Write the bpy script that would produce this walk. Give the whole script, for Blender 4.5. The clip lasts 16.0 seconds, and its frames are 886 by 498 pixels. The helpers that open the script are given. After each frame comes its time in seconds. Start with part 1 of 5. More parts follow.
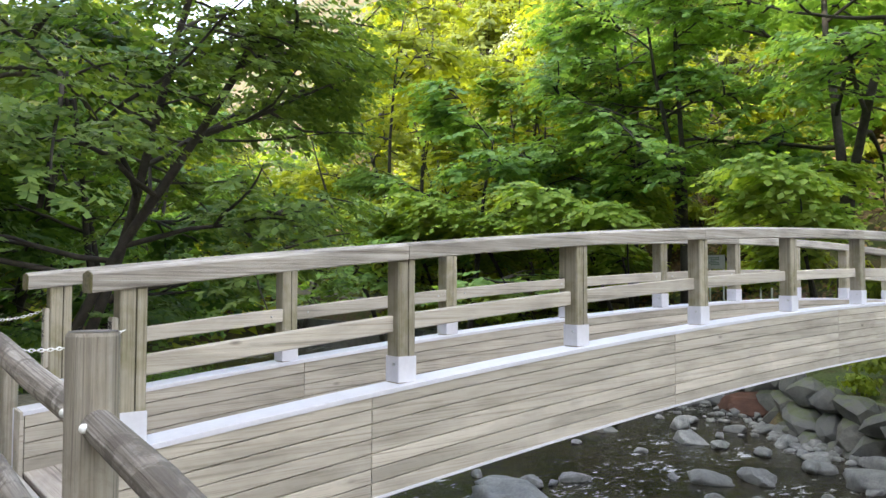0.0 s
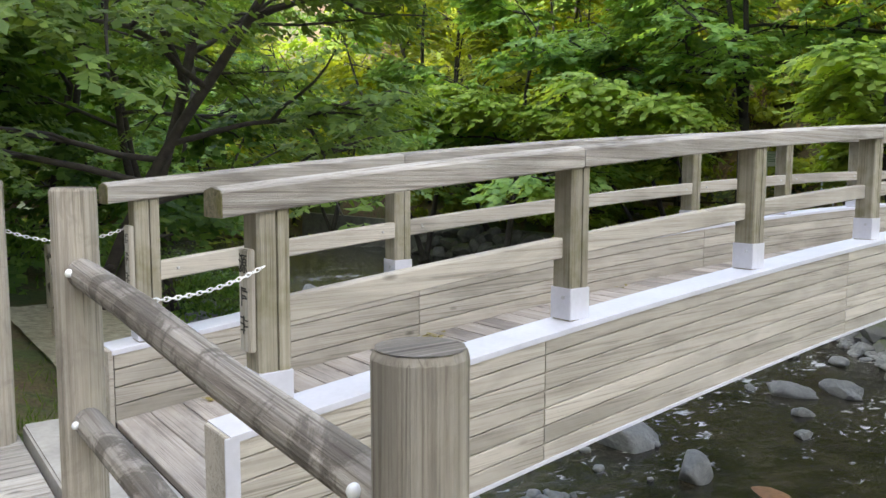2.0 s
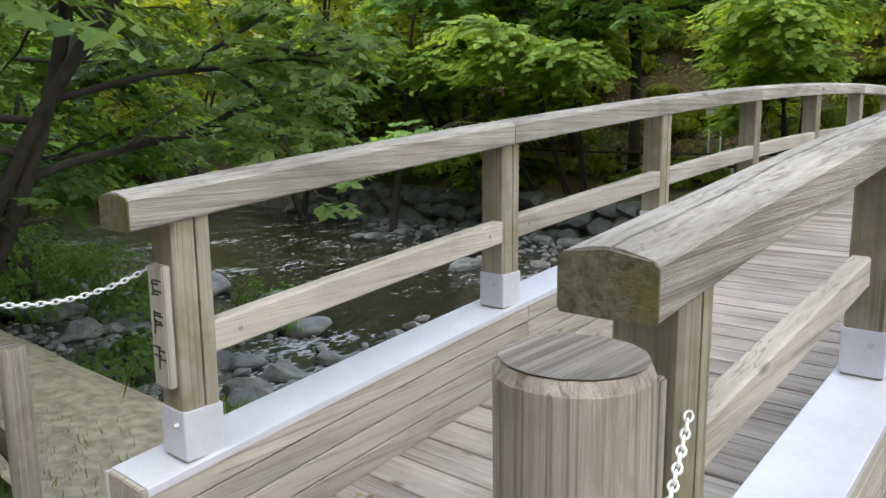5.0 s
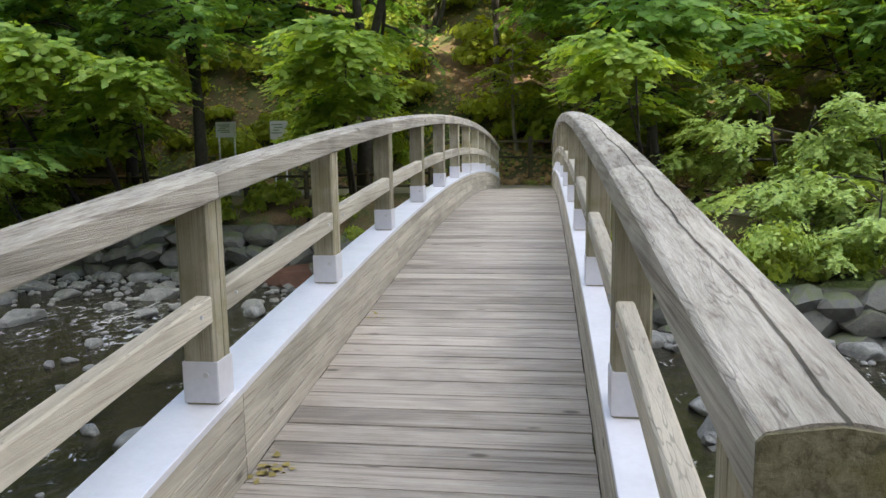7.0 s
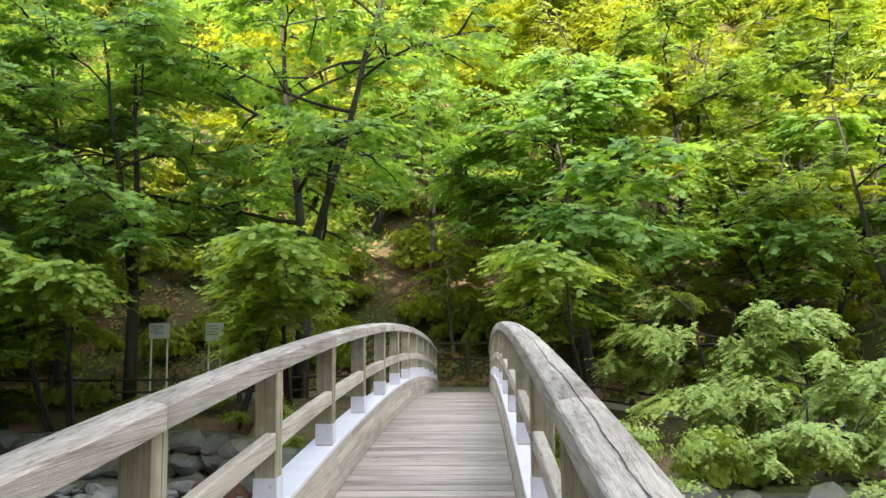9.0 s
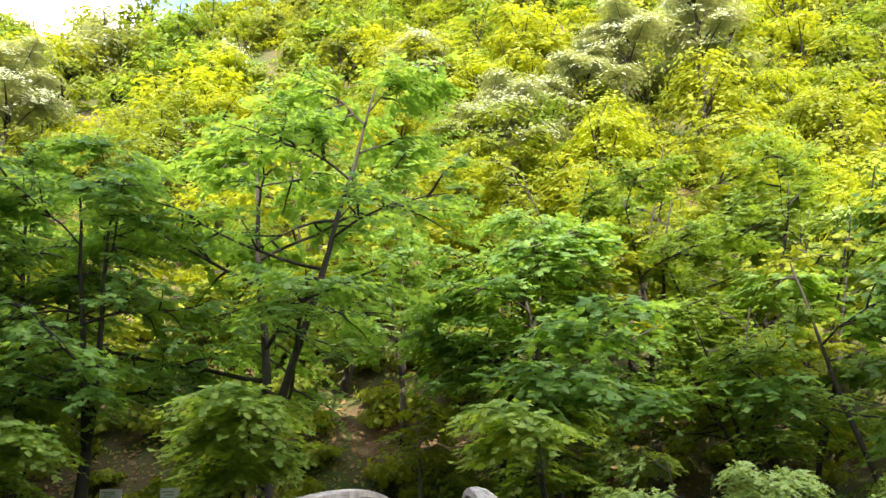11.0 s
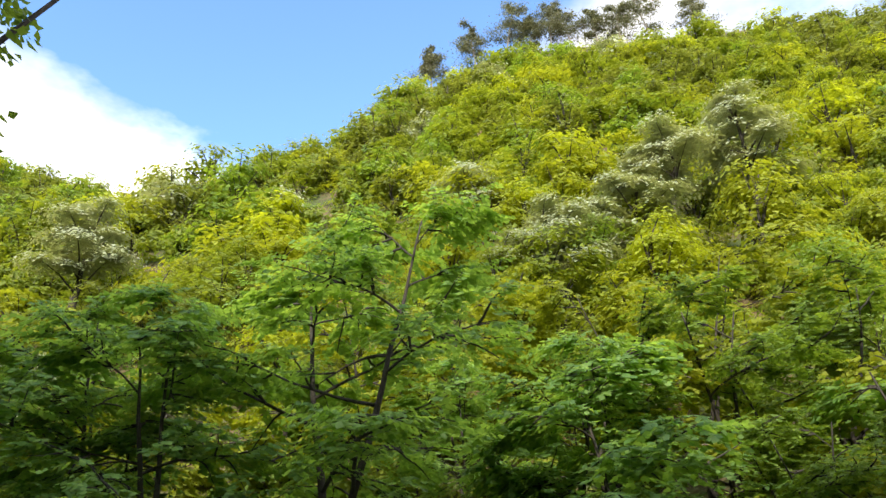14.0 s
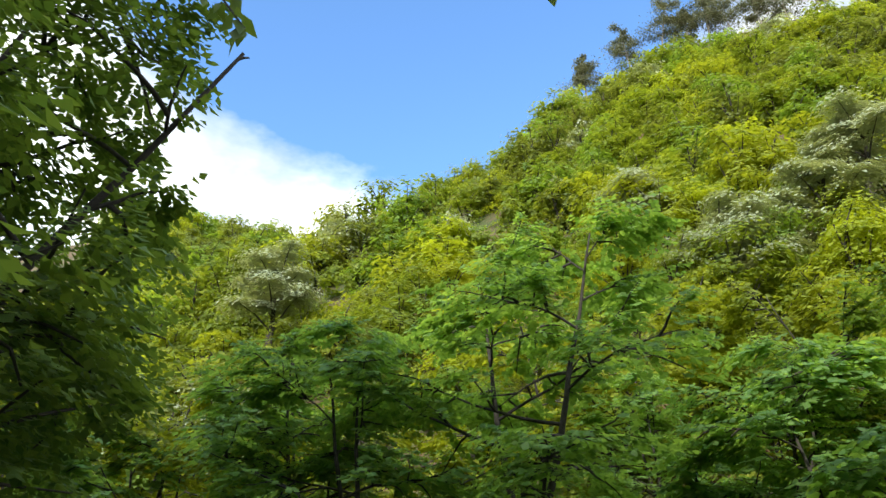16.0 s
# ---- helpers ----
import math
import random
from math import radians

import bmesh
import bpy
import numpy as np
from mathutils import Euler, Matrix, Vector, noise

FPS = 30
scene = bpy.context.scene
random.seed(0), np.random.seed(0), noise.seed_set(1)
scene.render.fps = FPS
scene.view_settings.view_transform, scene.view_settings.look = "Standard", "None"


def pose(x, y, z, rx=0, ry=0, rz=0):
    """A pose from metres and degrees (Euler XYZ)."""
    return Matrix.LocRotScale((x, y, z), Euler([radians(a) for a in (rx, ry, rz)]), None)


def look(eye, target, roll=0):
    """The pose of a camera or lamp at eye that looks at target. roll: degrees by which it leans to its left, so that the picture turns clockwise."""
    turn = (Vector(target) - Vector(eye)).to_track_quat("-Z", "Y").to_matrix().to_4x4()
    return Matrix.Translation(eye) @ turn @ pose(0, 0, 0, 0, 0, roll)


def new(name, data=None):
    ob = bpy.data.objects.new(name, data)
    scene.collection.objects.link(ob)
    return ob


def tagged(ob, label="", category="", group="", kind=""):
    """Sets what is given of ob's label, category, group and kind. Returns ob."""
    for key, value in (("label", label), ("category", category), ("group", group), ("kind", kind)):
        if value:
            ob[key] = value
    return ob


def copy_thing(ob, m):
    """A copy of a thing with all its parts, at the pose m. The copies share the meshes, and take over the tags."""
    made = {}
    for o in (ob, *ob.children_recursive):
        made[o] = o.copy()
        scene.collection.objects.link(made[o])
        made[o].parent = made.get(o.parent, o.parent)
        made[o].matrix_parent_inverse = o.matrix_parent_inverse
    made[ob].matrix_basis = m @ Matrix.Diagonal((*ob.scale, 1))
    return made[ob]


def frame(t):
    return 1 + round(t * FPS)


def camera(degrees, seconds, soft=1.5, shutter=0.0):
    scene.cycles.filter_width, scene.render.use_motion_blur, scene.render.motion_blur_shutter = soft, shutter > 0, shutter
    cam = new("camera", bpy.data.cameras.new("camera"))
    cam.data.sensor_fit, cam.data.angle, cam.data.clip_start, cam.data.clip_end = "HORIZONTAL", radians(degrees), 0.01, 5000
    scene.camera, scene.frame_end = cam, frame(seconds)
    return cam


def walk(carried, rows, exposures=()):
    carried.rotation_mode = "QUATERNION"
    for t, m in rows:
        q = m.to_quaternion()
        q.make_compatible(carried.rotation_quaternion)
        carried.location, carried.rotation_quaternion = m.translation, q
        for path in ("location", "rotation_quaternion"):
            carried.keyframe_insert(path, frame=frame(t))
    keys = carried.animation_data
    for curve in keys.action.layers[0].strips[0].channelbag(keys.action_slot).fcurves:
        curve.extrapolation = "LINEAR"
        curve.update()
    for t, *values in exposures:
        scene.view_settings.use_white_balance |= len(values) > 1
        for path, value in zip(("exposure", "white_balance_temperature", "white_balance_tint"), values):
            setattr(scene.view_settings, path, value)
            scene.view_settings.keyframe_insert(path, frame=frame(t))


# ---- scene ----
cam = camera(61.0, 16.0)
PATH = [
    (0, (5.049, -1.204, 1.104), (3.486, 0.041, 1.191), 0.1),
    (0.5, (4.722, -1.177, 1.132), (3.134, 0.038, 1.165), 0.1),
    (1, (4.382, -1.23, 1.141), (2.788, -0.024, 1.073), 0.7),
    (1.5, (4.065, -1.286, 1.178), (2.483, -0.071, 1.03), 0.6),
    (2, (3.664, -1.264, 1.205), (2.081, -0.057, 1.012), 0.2),
    (2.5, (3.297, -1.284, 1.214), (1.718, -0.079, 0.983), 0.0),
    (3, (2.935, -1.321, 1.248), (1.36, -0.115, 0.993), -0.3),
    (5.5, (1.044, -1.261, 1.404), (-0.038, 0.385, 1.058), -0.9),
    (6, (0.766, -1.197, 1.448), (-0.026, 0.606, 1.098), -1.4),
    (6.5, (0.587, -1.101, 1.465), (0.069, 0.803, 1.141), -1.6),
    (7, (0.454, -1.059, 1.487), (0.191, 0.901, 1.192), -0.9),
    (7.5, (0.375, -1.061, 1.519), (0.219, 0.92, 1.3), -0.9),
    (8, (0.35, -1.06, 1.555), (0.217, 0.935, 1.482), -0.9),
    (8.5, (0.385, -1.137, 1.595), (0.266, 0.858, 1.68), -1.0),
    (9, (0.404, -1.178, 1.622), (0.314, 0.808, 1.847), -0.7),
    (9.5, (0.402, -1.18, 1.613), (0.342, 0.789, 1.958), -0.5),
    (10, (0.409, -1.243, 1.641), (0.382, 0.704, 2.096), -0.3),
    (12.5, (0.631, -0.927, 1.68), (0.613, 0.906, 2.481), -2.4),
    (13, (0.678, -0.94, 1.707), (0.641, 0.87, 2.557), -2.7),
    (13.5, (0.684, -0.943, 1.729), (0.607, 0.842, 2.628), -2.8),
    (14, (0.725, -0.967, 1.732), (0.579, 0.791, 2.676), -2.9),
    (14.5, (0.683, -0.982, 1.775), (0.434, 0.743, 2.756), -2.7),
    (15, (0.69, -0.961, 1.802), (0.319, 0.729, 2.805), -2.4),
    (15.5, (0.736, -1.034, 1.811), (0.247, 0.623, 2.818), -1.7),
    (16, (0.705, -0.916, 1.805), (0.132, 0.72, 2.803), -1.1),
]

EXPO = [(0, 3.42, 6700, 10), (3, 3.38, 6850, 10), (5.5, 3.35, 6900, 9), (7, 3.22, 6950, 9), (9, 3.45, 7050, 10), (10, 3.35, 7150, 12), (12.5, 2.77, 6900, 13), (14.5, 2.12, 6900, 8), (16, 1.97, 6500, 4)]
UNIT = 0.83   # metres to one unit of the plan below
walk(cam, [(t, look(Vector(e) * UNIT, Vector(g) * UNIT, r)) for t, e, g, r in PATH], EXPO)

# ---- sky and sun ----
SUN_EL, SUN_AZ = radians(30), radians(186)   # azimuth clockwise from +y, the way the light comes from
world = bpy.data.worlds.new("world")
scene.world = world
world.use_nodes = True
wn, wl = world.node_tree.nodes, world.node_tree.links
wn.clear()
w_out = wn.new("ShaderNodeOutputWorld")
w_bg = wn.new("ShaderNodeBackground")
w_sky = wn.new("ShaderNodeTexSky")
w_sky.sky_type, w_sky.sun_disc = "NISHITA", False
w_sky.sun_elevation, w_sky.sun_rotation = SUN_EL, SUN_AZ
w_sky.air_density, w_sky.dust_density, w_sky.ozone_density = 1.0, 0.2, 6.5
w_co = wn.new("ShaderNodeTexCoord")
w_noise = wn.new("ShaderNodeTexNoise")
w_noise.inputs["Scale"].default_value, w_noise.inputs["Detail"].default_value = 2.3, 7
w_noise.inputs["Roughness"].default_value = 0.55
w_map = wn.new("ShaderNodeMapping")
w_map.inputs["Scale"].default_value = (1, 1, 2.2)
w_map.inputs["Location"].default_value = (0.35, 0.1, 0.2)
w_dot = wn.new("ShaderNodeVectorMath")
w_dot.operation = "DOT_PRODUCT"
w_dot.inputs[1].default_value = Vector((-0.178, 0.464, 0.868)).normalized()
w_near = wn.new("ShaderNodeMapRange")
w_near.inputs[1].default_value, w_near.inputs[2].default_value = 0.885, 0.945
w_near.inputs[3].default_value, w_near.inputs[4].default_value = 0.10, -0.26
w_add = wn.new("ShaderNodeMath")
w_ramp = wn.new("ShaderNodeValToRGB")
w_ramp.color_ramp.elements[0].position, w_ramp.color_ramp.elements[1].position = 0.43, 0.64
w_mix = wn.new("ShaderNodeMix")
w_mix.data_type = "RGBA"
w_shade = wn.new("ShaderNodeTexNoise")
w_shade.inputs["Scale"].default_value, w_shade.inputs["Detail"].default_value = 5.0, 6
w_tone = wn.new("ShaderNodeValToRGB")
w_tone.color_ramp.elements[0].position, w_tone.color_ramp.elements[1].position = 0.34, 0.66
w_tone.color_ramp.elements[0].color, w_tone.color_ramp.elements[1].color = (0.50, 0.51, 0.53, 1), (1, 1, 0.99, 1)
w_gain = wn.new("ShaderNodeVectorMath")
w_gain.operation = "SCALE"
w_gain.inputs["Scale"].default_value = 4.7
wl.new(w_co.outputs["Generated"], w_shade.inputs["Vector"])
wl.new(w_shade.outputs["Fac"], w_tone.inputs[0])
wl.new(w_tone.outputs[0], w_gain.inputs[0])
wl.new(w_gain.outputs[0], w_mix.inputs["B"])
wl.new(w_co.outputs["Generated"], w_map.inputs[0])
wl.new(w_map.outputs[0], w_noise.inputs["Vector"])
wl.new(w_co.outputs["Generated"], w_dot.inputs[0])
wl.new(w_dot.outputs["Value"], w_near.inputs[0])
wl.new(w_noise.outputs["Fac"], w_add.inputs[0])
wl.new(w_near.outputs[0], w_add.inputs[1])
wl.new(w_add.outputs[0], w_ramp.inputs[0])
wl.new(w_ramp.outputs[0], w_mix.inputs["Factor"])
wl.new(w_sky.outputs[0], w_mix.inputs["A"])
wl.new(w_mix.outputs["Result"], w_bg.inputs[0])
w_bg.inputs[1].default_value = 0.118
wl.new(w_bg.outputs[0], w_out.inputs[0])

sun_data = bpy.data.lights.new("sun", "SUN")
sun_data.energy, sun_data.angle, sun_data.color = 1.30, radians(0.6), (1.0, 0.93, 0.80)
sun = new("sun", sun_data)
sun_way = Vector((math.sin(SUN_AZ) * math.cos(SUN_EL), math.cos(SUN_AZ) * math.cos(SUN_EL), math.sin(SUN_EL)))
sun.matrix_world = look(sun_way * 200, (0, 0, 0))


# ---- materials ----
def mat(name):
    m = bpy.data.materials.new(name)
    m.use_nodes = True
    nt = m.node_tree
    return m, nt.nodes, nt.links, nt.nodes["Principled BSDF"]


def coords(n, l, scale, kind="Object"):
    co, mp = n.new("ShaderNodeTexCoord"), n.new("ShaderNodeMapping")
    mp.inputs["Scale"].default_value = scale
    l.new(co.outputs[kind], mp.inputs[0])
    return mp.outputs[0]


def tex_noise(n, l, vec, scale, detail=4, rough=0.55, dist=0.0):
    t = n.new("ShaderNodeTexNoise")
    t.inputs["Scale"].default_value, t.inputs["Detail"].default_value = scale, detail
    t.inputs["Roughness"].default_value, t.inputs["Distortion"].default_value = rough, dist
    l.new(vec, t.inputs["Vector"])
    return t.outputs["Fac"]


def ramp(n, l, fac, stops):
    r = n.new("ShaderNodeValToRGB")
    els = r.color_ramp.elements
    while len(els) < len(stops):
        els.new(0.5)
    for e, (p, c) in zip(els, stops):
        e.position, e.color = p, (*c, 1)
    l.new(fac, r.inputs[0])
    return r.outputs[0]


def mixc(n, l, fac, a, b, blend="MIX"):
    x = n.new("ShaderNodeMix")
    x.data_type, x.blend_type = "RGBA", blend
    for sock, v in ((x.inputs["Factor"], fac), (x.inputs["A"], a), (x.inputs["B"], b)):
        if isinstance(v, (int, float)):
            sock.default_value = v
        elif isinstance(v, tuple):
            sock.default_value = (*v, 1)
        else:
            l.new(v, sock)
    return x.outputs["Result"]


def math_node(n, l, op, a, b=0.0):
    x = n.new("ShaderNodeMath")
    x.operation = op
    for sock, v in zip(x.inputs, (a, b)):
        if isinstance(v, (int, float)):
            sock.default_value = v
        else:
            l.new(v, sock)
    return x.outputs[0]


def bump(n, l, bsdf, height, strength, distance):
    b = n.new("ShaderNodeBump")
    b.inputs["Strength"].default_value, b.inputs["Distance"].default_value = strength, distance
    l.new(height, b.inputs["Height"])
    l.new(b.outputs[0], bsdf.inputs["Normal"])


def wood(name, axis, dark, mid, light, stain=0.5, moss=0.0, relief=0.004, soft=0.0, cracks=0.55):
    """Weathered timber with the grain along one local axis."""
    m, n, l, b = mat(name)
    sc = [13.0, 13.0, 13.0]
    sc[axis] = 0.20
    info = n.new("ShaderNodeObjectInfo")
    co = n.new("ShaderNodeTexCoord")
    off = n.new("ShaderNodeVectorMath")
    off.operation = "ADD"
    mul = math_node(n, l, "MULTIPLY", info.outputs["Random"], 37.0)
    l.new(co.outputs["Object"], off.inputs[0])
    l.new(mul, off.inputs[1])
    mp = n.new("ShaderNodeMapping")
    mp.inputs["Scale"].default_value = sc
    l.new(off.outputs[0], mp.inputs[0])
    grain = tex_noise(n, l, mp.outputs[0], 3.6, 9, 0.70, 0.5)
    fine = tex_noise(n, l, mp.outputs[0], 14.0, 5, 0.7, 0.3)
    mp2 = n.new("ShaderNodeMapping")
    sc2 = [1.0, 1.0, 1.0]
    sc2[axis] = 0.3
    mp2.inputs["Scale"].default_value = sc2
    l.new(off.outputs[0], mp2.inputs[0])
    blot = tex_noise(n, l, mp2.outputs[0], 3.2, 6, 0.62, 0.4)
    col = ramp(n, l, grain, [(0.35 - 0.05 * soft, dark), (0.47 - 0.02 * soft, mid), (0.63 + 0.12 * soft, light)])
    # thin drying cracks along the grain
    sc4 = [34.0, 34.0, 34.0]
    sc4[axis] = 0.035
    mp4 = n.new("ShaderNodeMapping")
    mp4.inputs["Scale"].default_value = sc4
    l.new(off.outputs[0], mp4.inputs[0])
    cr = math_node(n, l, "ABSOLUTE", math_node(n, l, "SUBTRACT", tex_noise(n, l, mp4.outputs[0], 1.7, 1, 0.5, 0.0), 0.5))
    crack = ramp(n, l, cr, [(0.008, (1, 1, 1)), (0.03, (0, 0, 0))])
    broken = ramp(n, l, tex_noise(n, l, mp2.outputs[0], 9.0, 3, 0.5), [(0.42, (0, 0, 0)), (0.56, (1, 1, 1))])
    crack = mixc(n, l, 1.0, crack, broken, "MULTIPLY")
    col = mixc(n, l, math_node(n, l, "MULTIPLY", crack, cracks), col, tuple(c * 0.4 for c in dark))
    col = mixc(n, l, math_node(n, l, "MULTIPLY", fine, 0.5 - 0.22 * soft), col, dark, "MIX")
    stn = ramp(n, l, blot, [(0.44, (0, 0, 0)), (0.66, (1, 1, 1))])
    col = mixc(n, l, math_node(n, l, "MULTIPLY", stn, stain), col, tuple(c * 0.45 for c in dark))
    if moss:
        mo = tex_noise(n, l, off.outputs[0], 6.0, 5, 0.6)
        mo = ramp(n, l, mo, [(0.45, (0, 0, 0)), (0.62, (1, 1, 1))])
        col = mixc(n, l, math_node(n, l, "MULTIPLY", mo, moss), col, (0.13, 0.12, 0.03))
    # knots
    vo = n.new("ShaderNodeTexVoronoi")
    vs = [4.2, 4.2, 4.2]
    vs[axis] = 1.7
    mp3 = n.new("ShaderNodeMapping")
    mp3.inputs["Scale"].default_value = vs
    l.new(off.outputs[0], mp3.inputs[0])
    l.new(mp3.outputs[0], vo.inputs["Vector"])
    vo.inputs["Scale"].default_value = 1.0
    kn = ramp(n, l, vo.outputs["Distance"], [(0.045, (1, 1, 1)), (0.10, (0, 0, 0))])
    col = mixc(n, l, math_node(n, l, "MULTIPLY", kn, 0.75), col, tuple(c * 0.35 for c in dark))
    vary = math_node(n, l, "MULTIPLY_ADD", info.outputs["Random"], 0.30)
    vary.node.inputs[2].default_value = 0.86
    col = mixc(n, l, 1.0, col, (1, 1, 1), "MULTIPLY")
    cmb = n.new("ShaderNodeCombineColor")
    for k in range(3):
        l.new(vary, cmb.inputs[k])
    l.new(cmb.outputs[0], col.node.inputs["B"])
    l.new(col, b.inputs["Base Color"])
    b.inputs["Roughness"].default_value = 0.82
    b.inputs["Specular IOR Level"].default_value = 0.25
    bump(n, l, b, math_node(n, l, "ADD", grain, math_node(n, l, "MULTIPLY", fine, 0.6)), 0.9, relief)
    return m


wood_x = wood("wood_deck", 0, (0.19, 0.16, 0.14), (0.42, 0.37, 0.325), (0.55, 0.50, 0.45), 0.50, 0.0, 0.004, 0.8)
wood_y = wood("wood_rail", 1, (0.17, 0.145, 0.125), (0.43, 0.395, 0.35), (0.60, 0.57, 0.52), 0.50, 0.0, 0.008, 0.35, 0.5)
wood_board = wood("wood_board", 1, (0.26, 0.23, 0.19), (0.46, 0.42, 0.36), (0.56, 0.525, 0.455), 0.40, 0.0, 0.003, 1.0)
wood_post = wood("wood_post", 2, (0.20, 0.175, 0.125), (0.37, 0.335, 0.26), (0.47, 0.435, 0.355), 0.40, 0.38, 0.004, 0.7)
def peeled(m, dark, amount):
    """Bark remnants and weather stains in long flakes over a timber material."""
    n, l = m.node_tree.nodes, m.node_tree.links
    b = n["Principled BSDF"]
    was = b.inputs["Base Color"].links[0].from_socket
    v = coords(n, l, (1, 1, 1))
    f = tex_noise(n, l, v, 5.5, 8, 0.72, 0.9)
    k = ramp(n, l, f, [(0.50, (0, 0, 0)), (0.58, (1, 1, 1))])
    l.new(mixc(n, l, math_node(n, l, "MULTIPLY", k, amount), was, dark), b.inputs["Base Color"])
    return m


wood_log = wood("wood_log_post", 2, (0.19, 0.16, 0.13), (0.43, 0.385, 0.32), (0.57, 0.525, 0.45), 0.45, 0.04, 0.008, 0.5)
wood_logx = wood("wood_log_rail", 0, (0.12, 0.10, 0.085), (0.31, 0.275, 0.235), (0.54, 0.50, 0.45), 0.6, 0.0, 0.008, 0.4)
peeled(wood_logx, (0.10, 0.085, 0.07), 0.75)
peeled(wood_log, (0.22, 0.185, 0.15), 0.30)
# far fence brown darkened in place of the shade of the trees above
wood_shaded = wood("wood_far_fence", 0, (0.03, 0.025, 0.02), (0.075, 0.058, 0.043), (0.13, 0.105, 0.08), 0.4, 0.3)
wood_end = wood("wood_end_grain", 1, (0.06, 0.055, 0.03), (0.15, 0.135, 0.085), (0.24, 0.21, 0.15), 0.6, 0.6, 0.004, 0.0, 0.0)
wood_top = wood("wood_log_top", 1, (0.07, 0.06, 0.05), (0.20, 0.175, 0.15), (0.42, 0.39, 0.35), 0.7, 0.0)


def plain(name, col, rough=0.6, metal=0.0, var=0.25, scale=6.0, rel=0.0):
    m, n, l, b = mat(name)
    v = coords(n, l, (1, 1, 1))
    f1, f2 = tex_noise(n, l, v, scale, 6), tex_noise(n, l, v, scale * 9, 4)
    f = math_node(n, l, "ADD", math_node(n, l, "MULTIPLY", f1, 0.65), math_node(n, l, "MULTIPLY", f2, 0.35))
    c = ramp(n, l, f, [(0.30, tuple(x * (1 - var) for x in col)), (0.70, tuple(min(1, x * (1 + var)) for x in col))])
    l.new(c, b.inputs["Base Color"])
    b.inputs["Roughness"].default_value, b.inputs["Metallic"].default_value = rough, metal
    if rel:
        bump(n, l, b, f, 0.7, rel)
    return m


zinc = plain("galvanised_sheet", (0.62, 0.62, 0.68), 0.45, 0.2, 0.10, 4.0)
steel = plain("bolt_steel", (0.55, 0.55, 0.57), 0.35, 0.9)
chain_white = plain("chain_white", (0.75, 0.75, 0.74), 0.45)
ink = plain("black_ink", (0.02, 0.018, 0.016), 0.6)
plate_wood = wood("wood_plate", 2, (0.30, 0.27, 0.22), (0.45, 0.42, 0.36), (0.52, 0.49, 0.43), 0.3)
concrete = plain("concrete", (0.36, 0.34, 0.31), 0.85, 0, 0.25, 3.0, 0.004)
sign_white = plain("sign_white", (0.85, 0.86, 0.84), 0.5, 0, 0.06)
red_paint = plain("red_paint", (0.45, 0.03, 0.02), 0.5)
blue_paint = plain("blue_sheet", (0.05, 0.25, 0.65), 0.5)


def rock_mat(name, a, b_, moss=0.0):
    m, n, l, b = mat(name)
    v = coords(n, l, (1, 1, 1))
    info = n.new("ShaderNodeObjectInfo")
    f1, f2 = tex_noise(n, l, v, 2.2, 8, 0.6, 0.5), tex_noise(n, l, v, 17, 6, 0.65)
    f = math_node(n, l, "ADD", math_node(n, l, "MULTIPLY", f1, 0.6), math_node(n, l, "MULTIPLY", f2, 0.4))
    c = ramp(n, l, f, [(0.33, a), (0.66, b_)])
    c = mixc(n, l, math_node(n, l, "MULTIPLY", info.outputs["Random"], 0.6), c, (0.10, 0.105, 0.105))
    if moss:
        geo = n.new("ShaderNodeNewGeometry")
        sep = n.new("ShaderNodeSeparateXYZ")
        l.new(geo.outputs["Normal"], sep.inputs[0])
        up = math_node(n, l, "MULTIPLY", sep.outputs[2], f1)
        mk = ramp(n, l, up, [(0.30, (0, 0, 0)), (0.48, (1, 1, 1))])
        c = mixc(n, l, math_node(n, l, "MULTIPLY", mk, moss), c, (0.06, 0.08, 0.02))
    l.new(c, b.inputs["Base Color"])
    b.inputs["Roughness"].default_value = 0.75
    bump(n, l, b, f, 0.8, 0.03)
    return m


rock_grey = rock_mat("river_stone", (0.065, 0.068, 0.07), (0.31, 0.31, 0.30))
rock_wall = rock_mat("wall_stone", (0.04, 0.04, 0.036), (0.16, 0.155, 0.135), 0.7)


def leaf_mat(name, a, b_, trans=0.6, gloss=0.35):
    m, n, l, b = mat(name)
    geo, info = n.new("ShaderNodeNewGeometry"), n.new("ShaderNodeObjectInfo")
    v = coords(n, l, (1, 1, 1))
    big = tex_noise(n, l, v, 0.45, 3)
    r = math_node(n, l, "ADD", math_node(n, l, "MULTIPLY", geo.outputs["Random Per Island"], 0.55),
                  math_node(n, l, "ADD", math_node(n, l, "MULTIPLY", big, 0.45), math_node(n, l, "MULTIPLY", info.outputs["Random"], 0.12)))
    c = ramp(n, l, r, [(0.15, a), (0.85, b_)])
    l.new(c, b.inputs["Base Color"])
    b.inputs["Roughness"].default_value = 0.5
    b.inputs["Specular IOR Level"].default_value = gloss
    tr, mx = n.new("ShaderNodeBsdfTranslucent"), n.new("ShaderNodeMixShader")
    tc = mixc(n, l, 1.0, c, (1.30, 1.18, 0.42), "MULTIPLY")
    l.new(tc, tr.inputs[0])
    mx.inputs[0].default_value = trans
    l.new(b.outputs[0], mx.inputs[1])
    l.new(tr.outputs[0], mx.inputs[2])
    l.new(mx.outputs[0], n["Material Output"].inputs[0])
    return m


